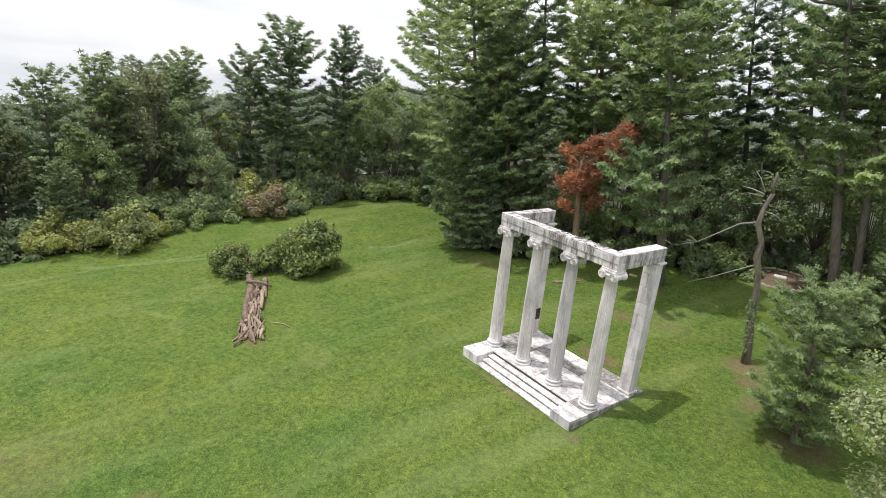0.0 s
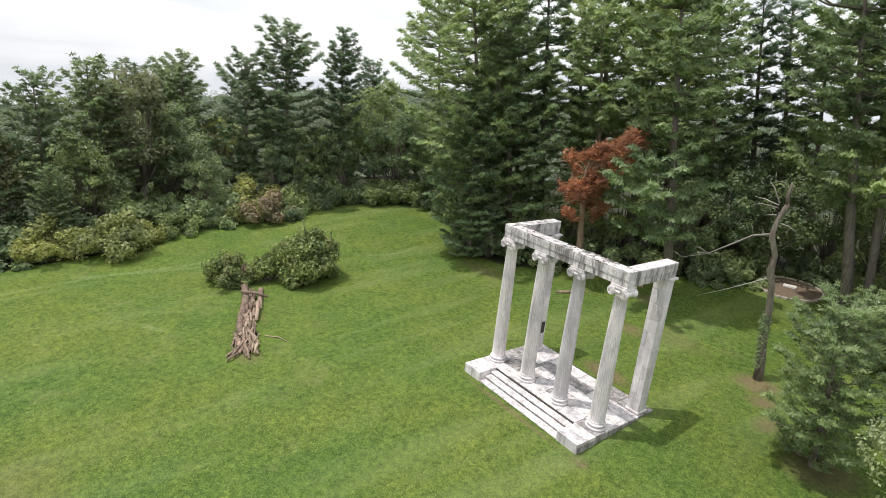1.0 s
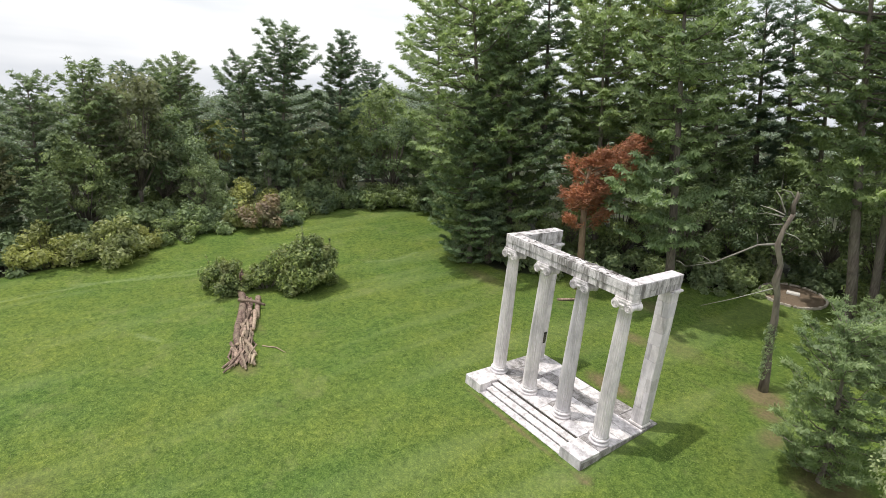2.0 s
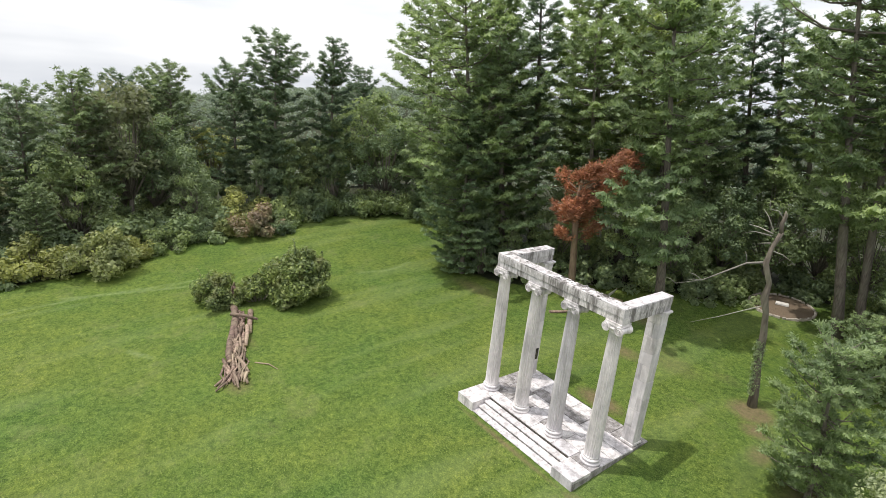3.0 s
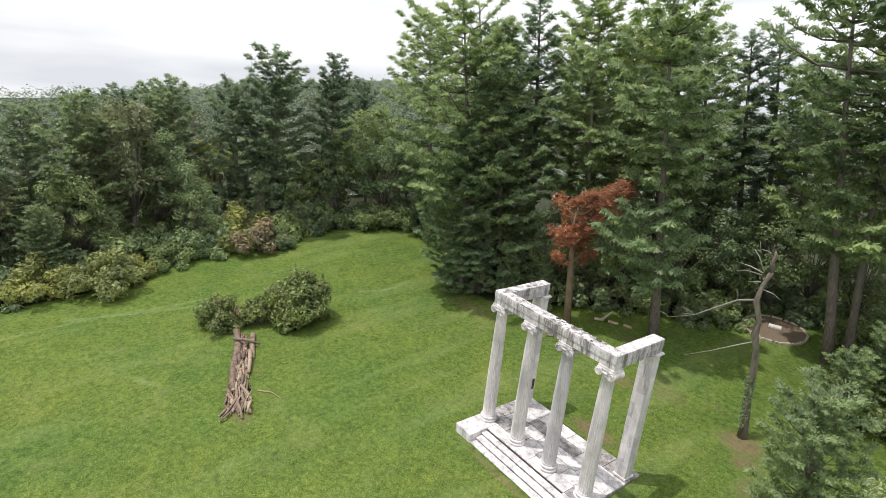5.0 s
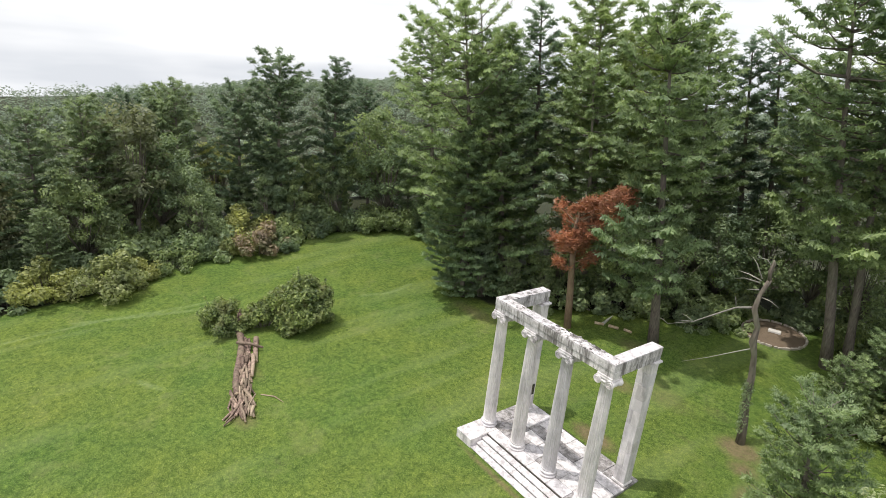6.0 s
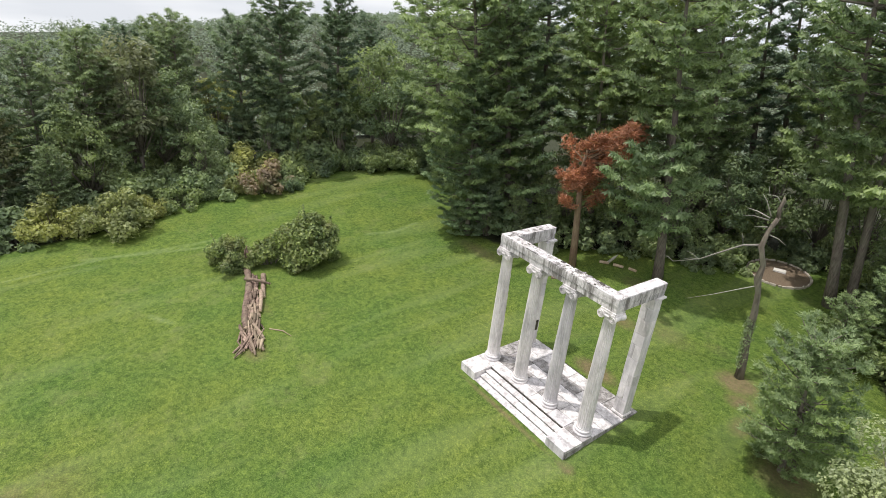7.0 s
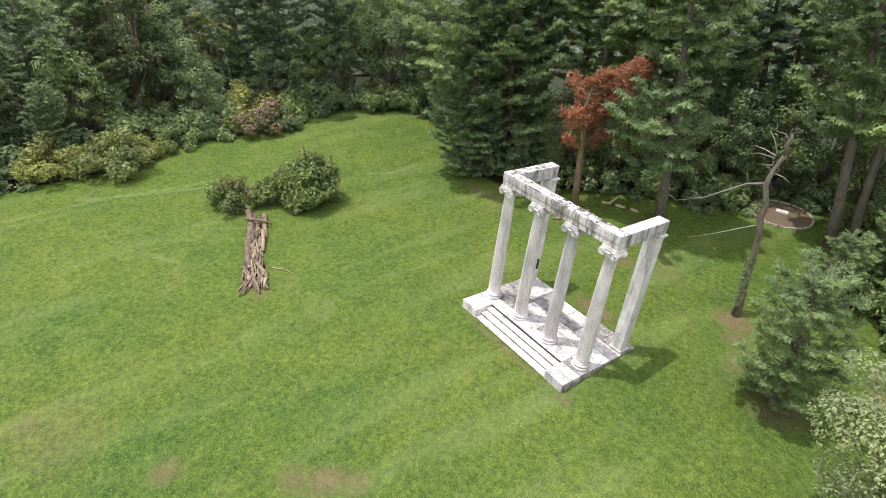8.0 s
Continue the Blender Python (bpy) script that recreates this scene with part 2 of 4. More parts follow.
# ---- mesh helpers ----
def make_mesh(name, verts, faces, mats, smooth=True, index=None):
    me = bpy.data.meshes.new(name)
    me.from_pydata([tuple(v) for v in verts], [], faces)
    for m in mats if isinstance(mats, (list, tuple)) else [mats]:
        me.materials.append(m)
    if smooth:
        me.polygons.foreach_set("use_smooth", [True] * len(me.polygons))
    if index is not None:
        me.polygons.foreach_set("material_index", index)
    me.update()
    return me


def tri_mesh(name, v, n, mat):
    """Many loose n-cornered leaves, from one array of corners."""
    count = len(v) // n
    f = np.arange(count * n).reshape(-1, n).tolist()
    return make_mesh(name, v.tolist(), f, mat, False)


def part(name, data, material, parent, label=""):
    """A bmesh or a mesh, as one object under a thing."""
    if isinstance(data, bmesh.types.BMesh):
        me = bpy.data.meshes.new(name)
        data.to_mesh(me)
        data.free()
        me.materials.append(material)
        data = me
    ob = new(name, data)
    ob.parent = parent
    if label:
        ob["label"] = label
    return ob


def empty(name, place, label, category, group=""):
    ob = new(name)
    ob.empty_display_size = 0.3
    ob.location = place
    return tagged(ob, label, category, group)


def box(x0, x1, y0, y1, z0, z1, bevel=0.012, rough=0.0, seed=0):
    bm = bmesh.new()
    bmesh.ops.create_cube(bm, size=1, matrix=Matrix.Translation(((x0 + x1) / 2, (y0 + y1) / 2, (z0 + z1) / 2)) @ Matrix.Diagonal((x1 - x0, y1 - y0, z1 - z0, 1)))
    if bevel:
        bmesh.ops.bevel(bm, geom=bm.edges[:], offset=bevel, segments=1, affect="EDGES")
    if rough:
        rnd = random.Random(seed)
        for v in bm.verts:
            v.co += Vector([rnd.uniform(-rough, rough) for _ in range(3)])
    return bm


def lathe(profile, sides, flutes=0, depth=0.0):
    """A turned form from (radius, height) pairs, closed top and bottom; flutes hollow the rings whose mark is set."""
    v, f = [], []
    for r, z, *mark in profile:
        for i in range(sides):
            a = 2 * math.pi * i / sides
            q = r
            if flutes and mark and mark[0]:
                u = (i * flutes / sides) % 1.0
                q = r - depth * mark[0] * max(0.0, math.sin(math.pi * u)) ** 0.7
            v.append((q * math.cos(a), q * math.sin(a), z))
    for k in range(len(profile) - 1):
        for i in range(sides):
            j = (i + 1) % sides
            f.append((k * sides + i, k * sides + j, (k + 1) * sides + j, (k + 1) * sides + i))
    f.append(tuple(reversed(range(sides))))
    f.append(tuple(range((len(profile) - 1) * sides, len(profile) * sides)))
    return v, f


def tube(points, radii, sides=8, v0=0, rnd=None, wob=0.0):
    """A tapered round limb along points."""
    v, f = [], []
    p = [Vector(q) for q in points]
    for i, q in enumerate(p):
        d = (p[min(i + 1, len(p) - 1)] - p[max(i - 1, 0)]).normalized()
        side = d.cross(Vector((0.31, 0.17, 0.93)))
        if side.length < 0.05:
            side = d.cross(Vector((1, 0, 0)))
        side.normalize()
        up = side.cross(d)
        for k in range(sides):
            a = 2 * math.pi * k / sides
            r = radii[i] * (1 + (rnd.uniform(-wob, wob) if rnd else 0))
            v.append(q + side * (r * math.cos(a)) + up * (r * math.sin(a)))
    for i in range(len(p) - 1):
        for k in range(sides):
            j = (k + 1) % sides
            f.append((v0 + i * sides + k, v0 + i * sides + j, v0 + (i + 1) * sides + j, v0 + (i + 1) * sides + k))
    f.append(tuple(v0 + k for k in reversed(range(sides))))
    f.append(tuple(v0 + (len(p) - 1) * sides + k for k in range(sides)))
    return v, f


class Limbs:
    """Collects tubes into one mesh."""

    def __init__(self):
        self.v, self.f = [], []

    def add(self, points, radii, sides=6, rnd=None, wob=0.0):
        v, f = tube(points, radii, sides, len(self.v), rnd, wob)
        self.v += v
        self.f += f

    def mesh(self, name, mat):
        return make_mesh(name, self.v, self.f, mat)


# ---- ground ----
def smooth(a, b, x):
    t = np.clip((x - a) / (b - a), 0, 1)
    return t * t * (3 - 2 * t)


def height(x, y):
    """The lawn climbs gently to the back and falls away to the west; far off the land drops into a wooded valley."""
    x, y = np.asarray(x, float), np.asarray(y, float)
    lean = -np.logaddexp(0, -(x + 4) / 1.5) * 1.5 * 0.03
    near = 0.08 + lean + 0.085 * np.clip(y, -22, 24)
    near = near + 0.05 * np.sin(x * 0.23 + 1.0) * np.sin(y * 0.19)* smooth(7, 13, np.hypot(x, y - 2))
    r = np.hypot(x, y) + 1e-6
    side = (-0.75 * x - 0.66 * y) / r
    far = -15 - 30 * smooth(0.1, 0.85, side) + 7 * smooth(230, 430, r)
    bearing = np.degrees(np.arctan2(-x, y)) % 360
    crest = np.interp(bearing, (40, 59, 63, 72, 80, 85, 92, 120), (-28, -31, -35, -52, -74, -92, -120, -150)) + 1.6 * np.sin(bearing * 0.55) + 0.9 * np.sin(bearing * 1.7 + 1)
    far = far + (crest - far) * smooth(480, 980, r) - 0.25 * np.clip(r - 1080, 0, None)
    k = smooth(45, 98, r)
    return near * (1 - k) + far * k


def h(x, y):
    return float(height(x, y))


# the edge of the mown lawn, where the woods begin
EDGE = [(-29, -60), (-29.5, -26), (-30.5, -17), (-30.6, -12), (-33.5, -6), (-33.5, 0.5), (-34, 8), (-28.6, 17.2), (-21.5, 14), (-16, 9.8), (-12, 10.6), (-9, 14.5),
        (-6, 17.6), (-2.5, 19.4), (-2, 25.5), (4, 25.5), (6.5, 19), (9, 15), (13, 11), (17, 6.5), (24, 2), (60, -6)]


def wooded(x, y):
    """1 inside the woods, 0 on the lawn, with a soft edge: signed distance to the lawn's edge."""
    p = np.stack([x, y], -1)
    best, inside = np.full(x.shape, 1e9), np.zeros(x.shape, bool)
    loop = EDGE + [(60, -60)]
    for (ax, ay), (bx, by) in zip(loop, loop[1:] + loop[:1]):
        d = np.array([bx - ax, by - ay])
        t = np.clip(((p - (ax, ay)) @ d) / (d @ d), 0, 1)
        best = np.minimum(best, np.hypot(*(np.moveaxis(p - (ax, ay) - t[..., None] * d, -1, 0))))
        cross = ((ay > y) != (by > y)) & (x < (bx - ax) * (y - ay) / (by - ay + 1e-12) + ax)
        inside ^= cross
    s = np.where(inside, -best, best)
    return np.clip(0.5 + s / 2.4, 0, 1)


# worn or bare spots: place, reach, how bare
BARE = [(4.8, 10.0, 1.0, 0.75, 1.0), (5.5, 8.9, 0.7, 0.6, 0.8), (6.4, 7.6, 0.6, 0.9, 0.7), (8.7, 6.6, 1.5, 1.5, 0.7), (-3.2, 13.6, 1.8, 1.0, 0.6), (-12.6, 8.6, 3.0, 0.9, 0.55), (-6.5, 11.5, 1.4, 0.8, 0.45), (0.4, 5.2, 1.2, 0.55, 1.0), (0.6, 10.6, 2.4, 1.3, 0.46), (2.8, 11.6, 1.6, 1.0, 0.4), (-1.6, 9.6, 1.2, 0.7, 0.7), (0.9, -10.3, 0.8, 0.8, 0.66), (1.6, -9.4, 0.7, 0.8, 0.8), (2.2, -8.6, 0.7, 0.7, 0.62), (-5.5, -16.5, 4.5, 3.0, 0.42),
        (-1.8, -13.8, 0.7, 0.8, 0.68), (-6.7, -17.6, 1.0, 1.0, 0.55), (-10.2, -7.6, 1.3, 0.8, 0.6), (-15, -5.8, 3.5, 0.5, 0.5), (3.7, -0.15, 0.4, 0.3, 0.8), (0.0, -0.20, 3.5, 0.16, 0.75), (11.5, 10.5, 1.2, 0.8, 0.8), (2.9, 8.6, 1.2, 0.5, 0.4), (-0.6, 11.2, 1.3, 0.6, 0.45)]


# pale lines of dried clippings that the mower left
TRACKS = [[(-25.7, -17.9), (-25.9, -15.0), (-25.8, -11.8), (-25.1, -8.4), (-24.6, -5.2)], [(-26.4, -13.4), (-25.3, -10.4), (-24.2, -7.4), (-23.4, -4.6)], [(-16.6, -11.2), (-15.1, -10.3)], [(-19.4, 3.6), (-18.6, 5.4), (-19.0, 7.6)]]


def ground_sheet():
    def ticks(lo, hi, step, reach):
        inner = list(np.arange(lo, hi + 0.01, step))
        s, a, b = step, [], []
        x = hi
        while x < reach:
            s *= 1.16
            x += s
            b.append(x)
        s, x = step, lo
        while x > -reach:
            s *= 1.16
            x -= s
            a.append(x)
        return np.array(a[::-1] + inner + b)
    xs, ys = ticks(-36, 18, 0.34, 2400), ticks(-22, 28, 0.34, 2400)
    gx, gy = np.meshgrid(xs, ys)
    gz = height(gx, gy)
    verts = np.stack([gx, gy, gz], -1).reshape(-1, 3)
    nx, ny = len(xs), len(ys)
    i = np.arange(nx * ny).reshape(ny, nx)
    faces = np.stack([i[:-1, :-1], i[:-1, 1:], i[1:, 1:], i[1:, :-1]], -1).reshape(-1, 4).tolist()
    me = make_mesh("ground", verts.tolist(), faces, GROUND)
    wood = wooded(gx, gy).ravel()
    bare = np.zeros(gx.size)
    for x, y, a, b, s in BARE:
        q = ((gx.ravel() - x) / a) ** 2 + ((gy.ravel() - y) / b) ** 2
        bare = np.maximum(bare, s * np.exp(-q * 0.8))
    clip = np.zeros(gx.size)
    px, py = gx.ravel(), gy.ravel()
    for line in TRACKS:
        for (ax, ay), (bx, by) in zip(line, line[1:]):
            d2 = (bx - ax) ** 2 + (by - ay) ** 2
            t = np.clip(((px - ax) * (bx - ax) + (py - ay) * (by - ay)) / d2, 0, 1)
            away = np.hypot(px - ax - t * (bx - ax), py - ay - t * (by - ay))
            clip = np.maximum(clip, np.exp(-(away / 0.34) ** 2))
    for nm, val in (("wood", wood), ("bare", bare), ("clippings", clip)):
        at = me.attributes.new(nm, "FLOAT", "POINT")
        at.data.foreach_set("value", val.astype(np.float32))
    return tagged(new("ground", me), "mown green lawn running into dark leaf litter under trees", "lawn", kind="structure")


ground_sheet()


# ---- the ruined portico ----
TOP, BEAM0, BEAM1 = 0.50, 6.32, 6.90
PX, DEEP, CHEEK = 3.32, 4.62, 2.31
COL_Y, COL_X = 1.53, (-2.86, -0.95, 0.95, 2.86)

portico = empty("portico", (0, 0, 0), "ruined white marble portico, four fluted Ionic columns on stepped platform", "monument")


def stone(name, dims, mat, label="", bevel=0.012, rough=0.004, seed=0):
    return part(name, box(*dims, bevel=bevel, rough=rough, seed=seed), mat, portico, label)


def column_mesh():
    base = [(0.30, TOP), (0.385, TOP + 0.005), (0.40, TOP + 0.05), (0.385, TOP + 0.10), (0.312, TOP + 0.112), (0.285, TOP + 0.135), (0.30, TOP + 0.160), (0.36, TOP + 0.168), (0.372, TOP + 0.20), (0.355, TOP + 0.235), (0.315, TOP + 0.25), (0.30, TOP + 0.262)]
    v, f = lathe(base, 40)
    bme = make_mesh("base", v, f, MARBLE)
    z0, z1 = TOP + 0.255, BEAM0 - 0.36
    prof = [(0.312, z0, 0), (0.304, z0 + 0.05, 0.0), (0.300, z0 + 0.10, 1)]
    for i in range(1, 12):
        s = i / 12
        prof.append((0.300 - 0.062 * s ** 1.6, z0 + 0.10 + (z1 - z0 - 0.20) * s, 1))
    prof += [(0.238, z1 - 0.09, 1), (0.240, z1 - 0.05, 0), (0.256, z1 - 0.03, 0), (0.250, z1, 0)]
    v, f = lathe(prof, 160, 20, 0.052)
    return bme, make_mesh("shaft", v, f, MARBLE)


def volute(bm, x, y0, y1, z, r, flip):
    """A rolled scroll: a waisted bolster with a raised spiral fillet on each end."""
    rings, sides = 7, 22
    loops = []
    for k in range(rings):
        s = k / (rings - 1)
        waist = 1 - 0.26 * math.sin(math.pi * s)
        loops.append([bm.verts.new((x + r * waist * math.cos(2 * math.pi * i / sides), y0 + (y1 - y0) * s, z + r * waist * math.sin(2 * math.pi * i / sides))) for i in range(sides)])
    for a, b in zip(loops, loops[1:]):
        for i in range(sides):
            j = (i + 1) % sides
            bm.faces.new((a[i], a[j], b[j], b[i]))
    bm.faces.new(loops[0])
    bm.faces.new(list(reversed(loops[-1])))
    for y, out in ((y0, -1), (y1, 1)):
        last = None
        for i in range(34):
            a = 2 * math.pi * 2.2 * i / 33
            q = r * (1.0 - 0.82 * i / 33)
            c, s = math.cos(a * flip + math.pi / 2), math.sin(a * flip + math.pi / 2)
            w = 0.026 * (1 - 0.4 * i / 33)
            row = [bm.verts.new((x + (q - d) * c, y + out * e, z + (q - d) * s)) for d, e in ((0.0, 0.0), (0.0, 0.042), (w, 0.042), (w, 0.0))]
            if last:
                for k in range(3):
                    bm.faces.new((last[k], last[k + 1], row[k + 1], row[k]))
            last = row
        eye = [bm.verts.new((x + 0.024 * math.cos(2 * math.pi * i / 8), y + out * 0.036, z + 0.024 * math.sin(2 * math.pi * i / 8))) for i in range(8)]
        bm.faces.new(eye)


def capital_mesh():
    z = BEAM0 - 0.36
    bm = bmesh.new()
    v, f = lathe([(0.245, z - 0.01), (0.262, z + 0.02), (0.300, z + 0.08), (0.318, z + 0.13), (0.29, z + 0.17), (0.25, z + 0.18)], 32)
    vs = [bm.verts.new(q) for q in v]
    for q in f:
        bm.faces.new([vs[i] for i in q])
    # cushion that joins the scrolls
    for x0, x1, y0, y1, z0, z1 in ((-0.25, 0.25, -0.265, 0.265, z + 0.15, z + 0.25), (-0.36, 0.36, -0.30, 0.30, z + 0.25, z + 0.275), (-0.335, 0.335, -0.285, 0.285, z + 0.275, z + 0.358)):
        m = Matrix.Translation(((x0 + x1) / 2, (y0 + y1) / 2, (z0 + z1) / 2)) @ Matrix.Diagonal((x1 - x0, y1 - y0, z1 - z0, 1))
        bmesh.ops.create_cube(bm, size=1, matrix=m)
    for sx in (-1, 1):
        volute(bm, sx * 0.27, -0.295, 0.295, z + 0.105, 0.172, sx)
    bmesh.ops.recalc_face_normals(bm, faces=bm.faces)
    me = bpy.data.meshes.new("capital")
    bm.to_mesh(me)
    bm.free()
    me.materials.append(MARBLE_CAP)
    return me


base_me, shaft_me = column_mesh()
cap_me = capital_mesh()
for i, cx in enumerate(COL_X):
    shaft = part("column", shaft_me, None, portico, "fluted marble column shaft with rust-brown streaks")
    shaft.matrix_basis = pose(cx, COL_Y, 0, 0, 0, 7 * i)
    for nm, me, lab in (("base", base_me, "moulded round marble base"), ("capital", cap_me, "scrolled Ionic capital, worn")):
        o = part(nm, me, None, shaft, lab)
        o.matrix_basis = pose(0, 0, 0, 0, 0, -7 * i)

# entablature: front beam in four stones, a wing of two stones on either side
BY0, BY1, BW = 1.27, 1.79, 3.20
cuts = [-BW, -1.55, 0.28, 1.72, BW]
for k, (a, b) in enumerate(zip(cuts, cuts[1:])):
    stone("architrave", (a + 0.004, b - 0.004, BY0 + 0.022, BY1 - 0.02, BEAM0, BEAM0 + 0.25), MARBLE_BEAM, "grey-streaked marble lintel", seed=k)
    stone("frieze", (a + 0.004, b - 0.004, BY0, BY1, BEAM0 + 0.252, BEAM1 - 0.05), MARBLE_BEAM, seed=k + 9)
    stone("coping", (a + 0.002, b - 0.002, BY0 + 0.006, BY1 - 0.006, BEAM1 - 0.046, BEAM1), MARBLE_TOP, "lichen-blackened top of the beam", 0.01, 0.006, k + 20)
for s in (-1, 1):
    for k, (a, b) in enumerate(((BY1 + 0.004, 3.05), (3.058, 4.20))):
        x0, x1 = sorted((s * BW, s * (BW - 0.51)))
        stone("architrave", (x0 + 0.02, x1 - 0.02, a, b, BEAM0, BEAM0 + 0.25), MARBLE_BEAM, seed=k + 30)
        stone("frieze", (x0, x1, a, b, BEAM0 + 0.252, BEAM1 - 0.05), MARBLE_BEAM, seed=k + 40)
        stone("coping", (x0 + 0.004, x1 - 0.004, a, b, BEAM1 - 0.046, BEAM1), MARBLE_PAVE if s > 0 else MARBLE_TOP, seed=k + 50)

# broken chips and moss-dark rubble on the top of the front beam
rnd = random.Random(33)
for k in range(30):
    cx, cy = rnd.gauss(rnd.choice((-2.1, 0.6, 1.9)), 0.45), rnd.choice((rnd.uniform(BY0 + 0.08, BY1 - 0.05), BY1 - rnd.uniform(0.03, 0.16)))
    a, b, c = rnd.uniform(0.03, 0.13), rnd.uniform(0.02, 0.06), rnd.uniform(0.016, 0.045)
    chip = stone("chip", (-a, a, -b, b, 0, c), MARBLE_DIRTY_SHADED if k % 3 else JOINT, "", 0.012, 0.014, 300 + k)
    chip.matrix_basis = pose(cx, cy, BEAM1 - 0.012, 0, 0, rnd.uniform(-50, 50))

# square piers at the back, in courses
courses = [TOP, 1.28, 2.05, 2.62, 3.35, 4.02, 4.55, 5.22, 5.80, BEAM0 - 0.17]
for s in (-1, 1):
    x0, x1 = sorted((s * (BW - 0.02), s * (BW - 0.55)))
    stone("pier_base", (x0 - 0.04, x1 + 0.04, 3.66, 4.26, TOP, TOP + 0.09), MARBLE, "low plinth of the pier")
    for k, (a, b) in enumerate(zip(courses, courses[1:])):
        mid = x0 + (0.30 if k % 2 else 0.21)
        if k % 3 == 1:
            stone("pier_block", (x0, mid - 0.003, 3.70, 4.20, max(a, TOP + 0.092), b - 0.006), MARBLE_PIER, seed=k)
            stone("pier_block", (mid + 0.003, x1, 3.70, 4.20, max(a, TOP + 0.092), b - 0.006), MARBLE, seed=k + 7)
        else:
            stone("pier_block", (x0, x1, 3.70, 4.20, max(a, TOP + 0.092), b - 0.006), MARBLE if k % 2 else MARBLE_PIER, seed=k)
    stone("pier_cap", (x0 - 0.02, x1 + 0.02, 3.68, 4.22, BEAM0 - 0.172, BEAM0 - 0.09), MARBLE, "moulded cap of the pier")
    stone("pier_cap", (x0 - 0.085, x1 + 0.085, 3.80, 4.285, BEAM0 - 0.088, BEAM0 - 0.004), MARBLE, "projecting slab of the pier's cap")

# platform: core, cheek blocks, three steps, paving
stone("platform_core", (-PX + 0.02, PX - 0.02, 0.98, DEEP - 0.02, -0.5, TOP - 0.045), JOINT, "dark mortar bed of the platform", 0)
for s in (-1, 1):
    x0, x1 = sorted((s * PX, s * CHEEK))
    for k, (a, b) in enumerate(((0.0, 0.52), (0.526, 1.02))):
        stone("cheek_block", (x0, x1, a, b, -0.5, TOP), MARBLE_PAVE, "squat marble block flanking the steps", 0.014, 0.005, k + 60)
    # edge stones: soil stains plus the sides' shade painted into the marble
    xa, xb = sorted((s * (PX + 0.012), s * (PX - 0.004)))
    stone("side_slab", (xa, xb, 0.03, 1.015, -0.4, TOP - 0.13), MARBLE_DIRTY_SHADED, "soiled edge stone, darkened further for shade", 0.003, 0.002, 69)
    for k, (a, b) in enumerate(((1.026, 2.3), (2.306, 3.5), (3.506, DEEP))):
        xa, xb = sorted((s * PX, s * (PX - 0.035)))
        stone("side_slab", (xa, xb, a, b, -0.4, TOP - 0.05), MARBLE_DIRTY_SHADED, "soiled edge stone, darkened further for shade", 0.006, 0.003, k + 70)
for k in range(3):
    zt = 0.135 + 0.122 * k
    ya, yb = 0.02 + 0.325 * k, 0.02 + 0.325 * (k + 1) + 0.03
    rnd = random.Random(80 + k)
    xs = [-CHEEK + 0.004] + sorted(rnd.uniform(-0.25, 0.25) + q for q in (-1.25, 0.0, 1.2)) + [CHEEK - 0.004]
    for j, (a, b) in enumerate(zip(xs, xs[1:])):
        # risers: dirt, and their dimmer light deepened by the darker stone colour
        stone("riser", (a + 0.002, b - 0.002, ya + 0.028, yb, zt - 0.118 if k else -0.3, zt - 0.052), MARBLE_DIRTY_SHADED, "riser stone darkened for dirt and weak light", 0.004, 0.003, j + 3)
        stone("tread", (a + 0.003, b - 0.003, ya, yb, zt - 0.050, zt + rnd.uniform(-0.004, 0.004)), MARBLE_PAVE, "long worn marble tread", 0.012, 0.004, j)
rnd = random.Random(5)
rows_y = [1.0, 1.62, 2.35, 2.98, 3.62, DEEP]
for r, (a, b) in enumerate(zip(rows_y, rows_y[1:])):
    if r == 0:
        edges = [-PX, -CHEEK, -1.1, 0.2, 1.35, CHEEK, PX]
    else:
        edges = [-PX]
        while edges[-1] < PX - 1.0:
            edges.append(edges[-1] + rnd.uniform(0.62, 1.15))
        edges[-1] = PX
    for j, (xa, xb) in enumerate(zip(edges, edges[1:])):
        back = b if (abs((xa + xb) / 2) > 1.2 or r < 4) else b - 0.25
        stone("paving_slab", (xa + 0.010, xb - 0.010, a + 0.026 if r == 0 and abs(xa + xb) > 4.7 else a + 0.010, back - 0.010, TOP - 0.052, TOP + rnd.uniform(-0.006, 0.003)), MARBLE_DIRTY_SHADED if rnd.random() < 0.24 else MARBLE_PAVE, "", 0.008, 0.004, r * 20 + j)

# dark plaque on the inner face of the western pier
plaque = stone("plaque", (-BW + 0.552, -BW + 0.580, 3.78, 4.10, 1.42, 1.98), BRONZE, "small dark bronze tablet on the pier", 0.006, 0)
for k in range(6):
    part("text_bar", box(-BW + 0.5805, -BW + 0.584, 3.82, 4.06 - 0.02 * (k % 3), 1.50 + 0.07 * k, 1.525 + 0.07 * k, 0), LETTER, plaque)


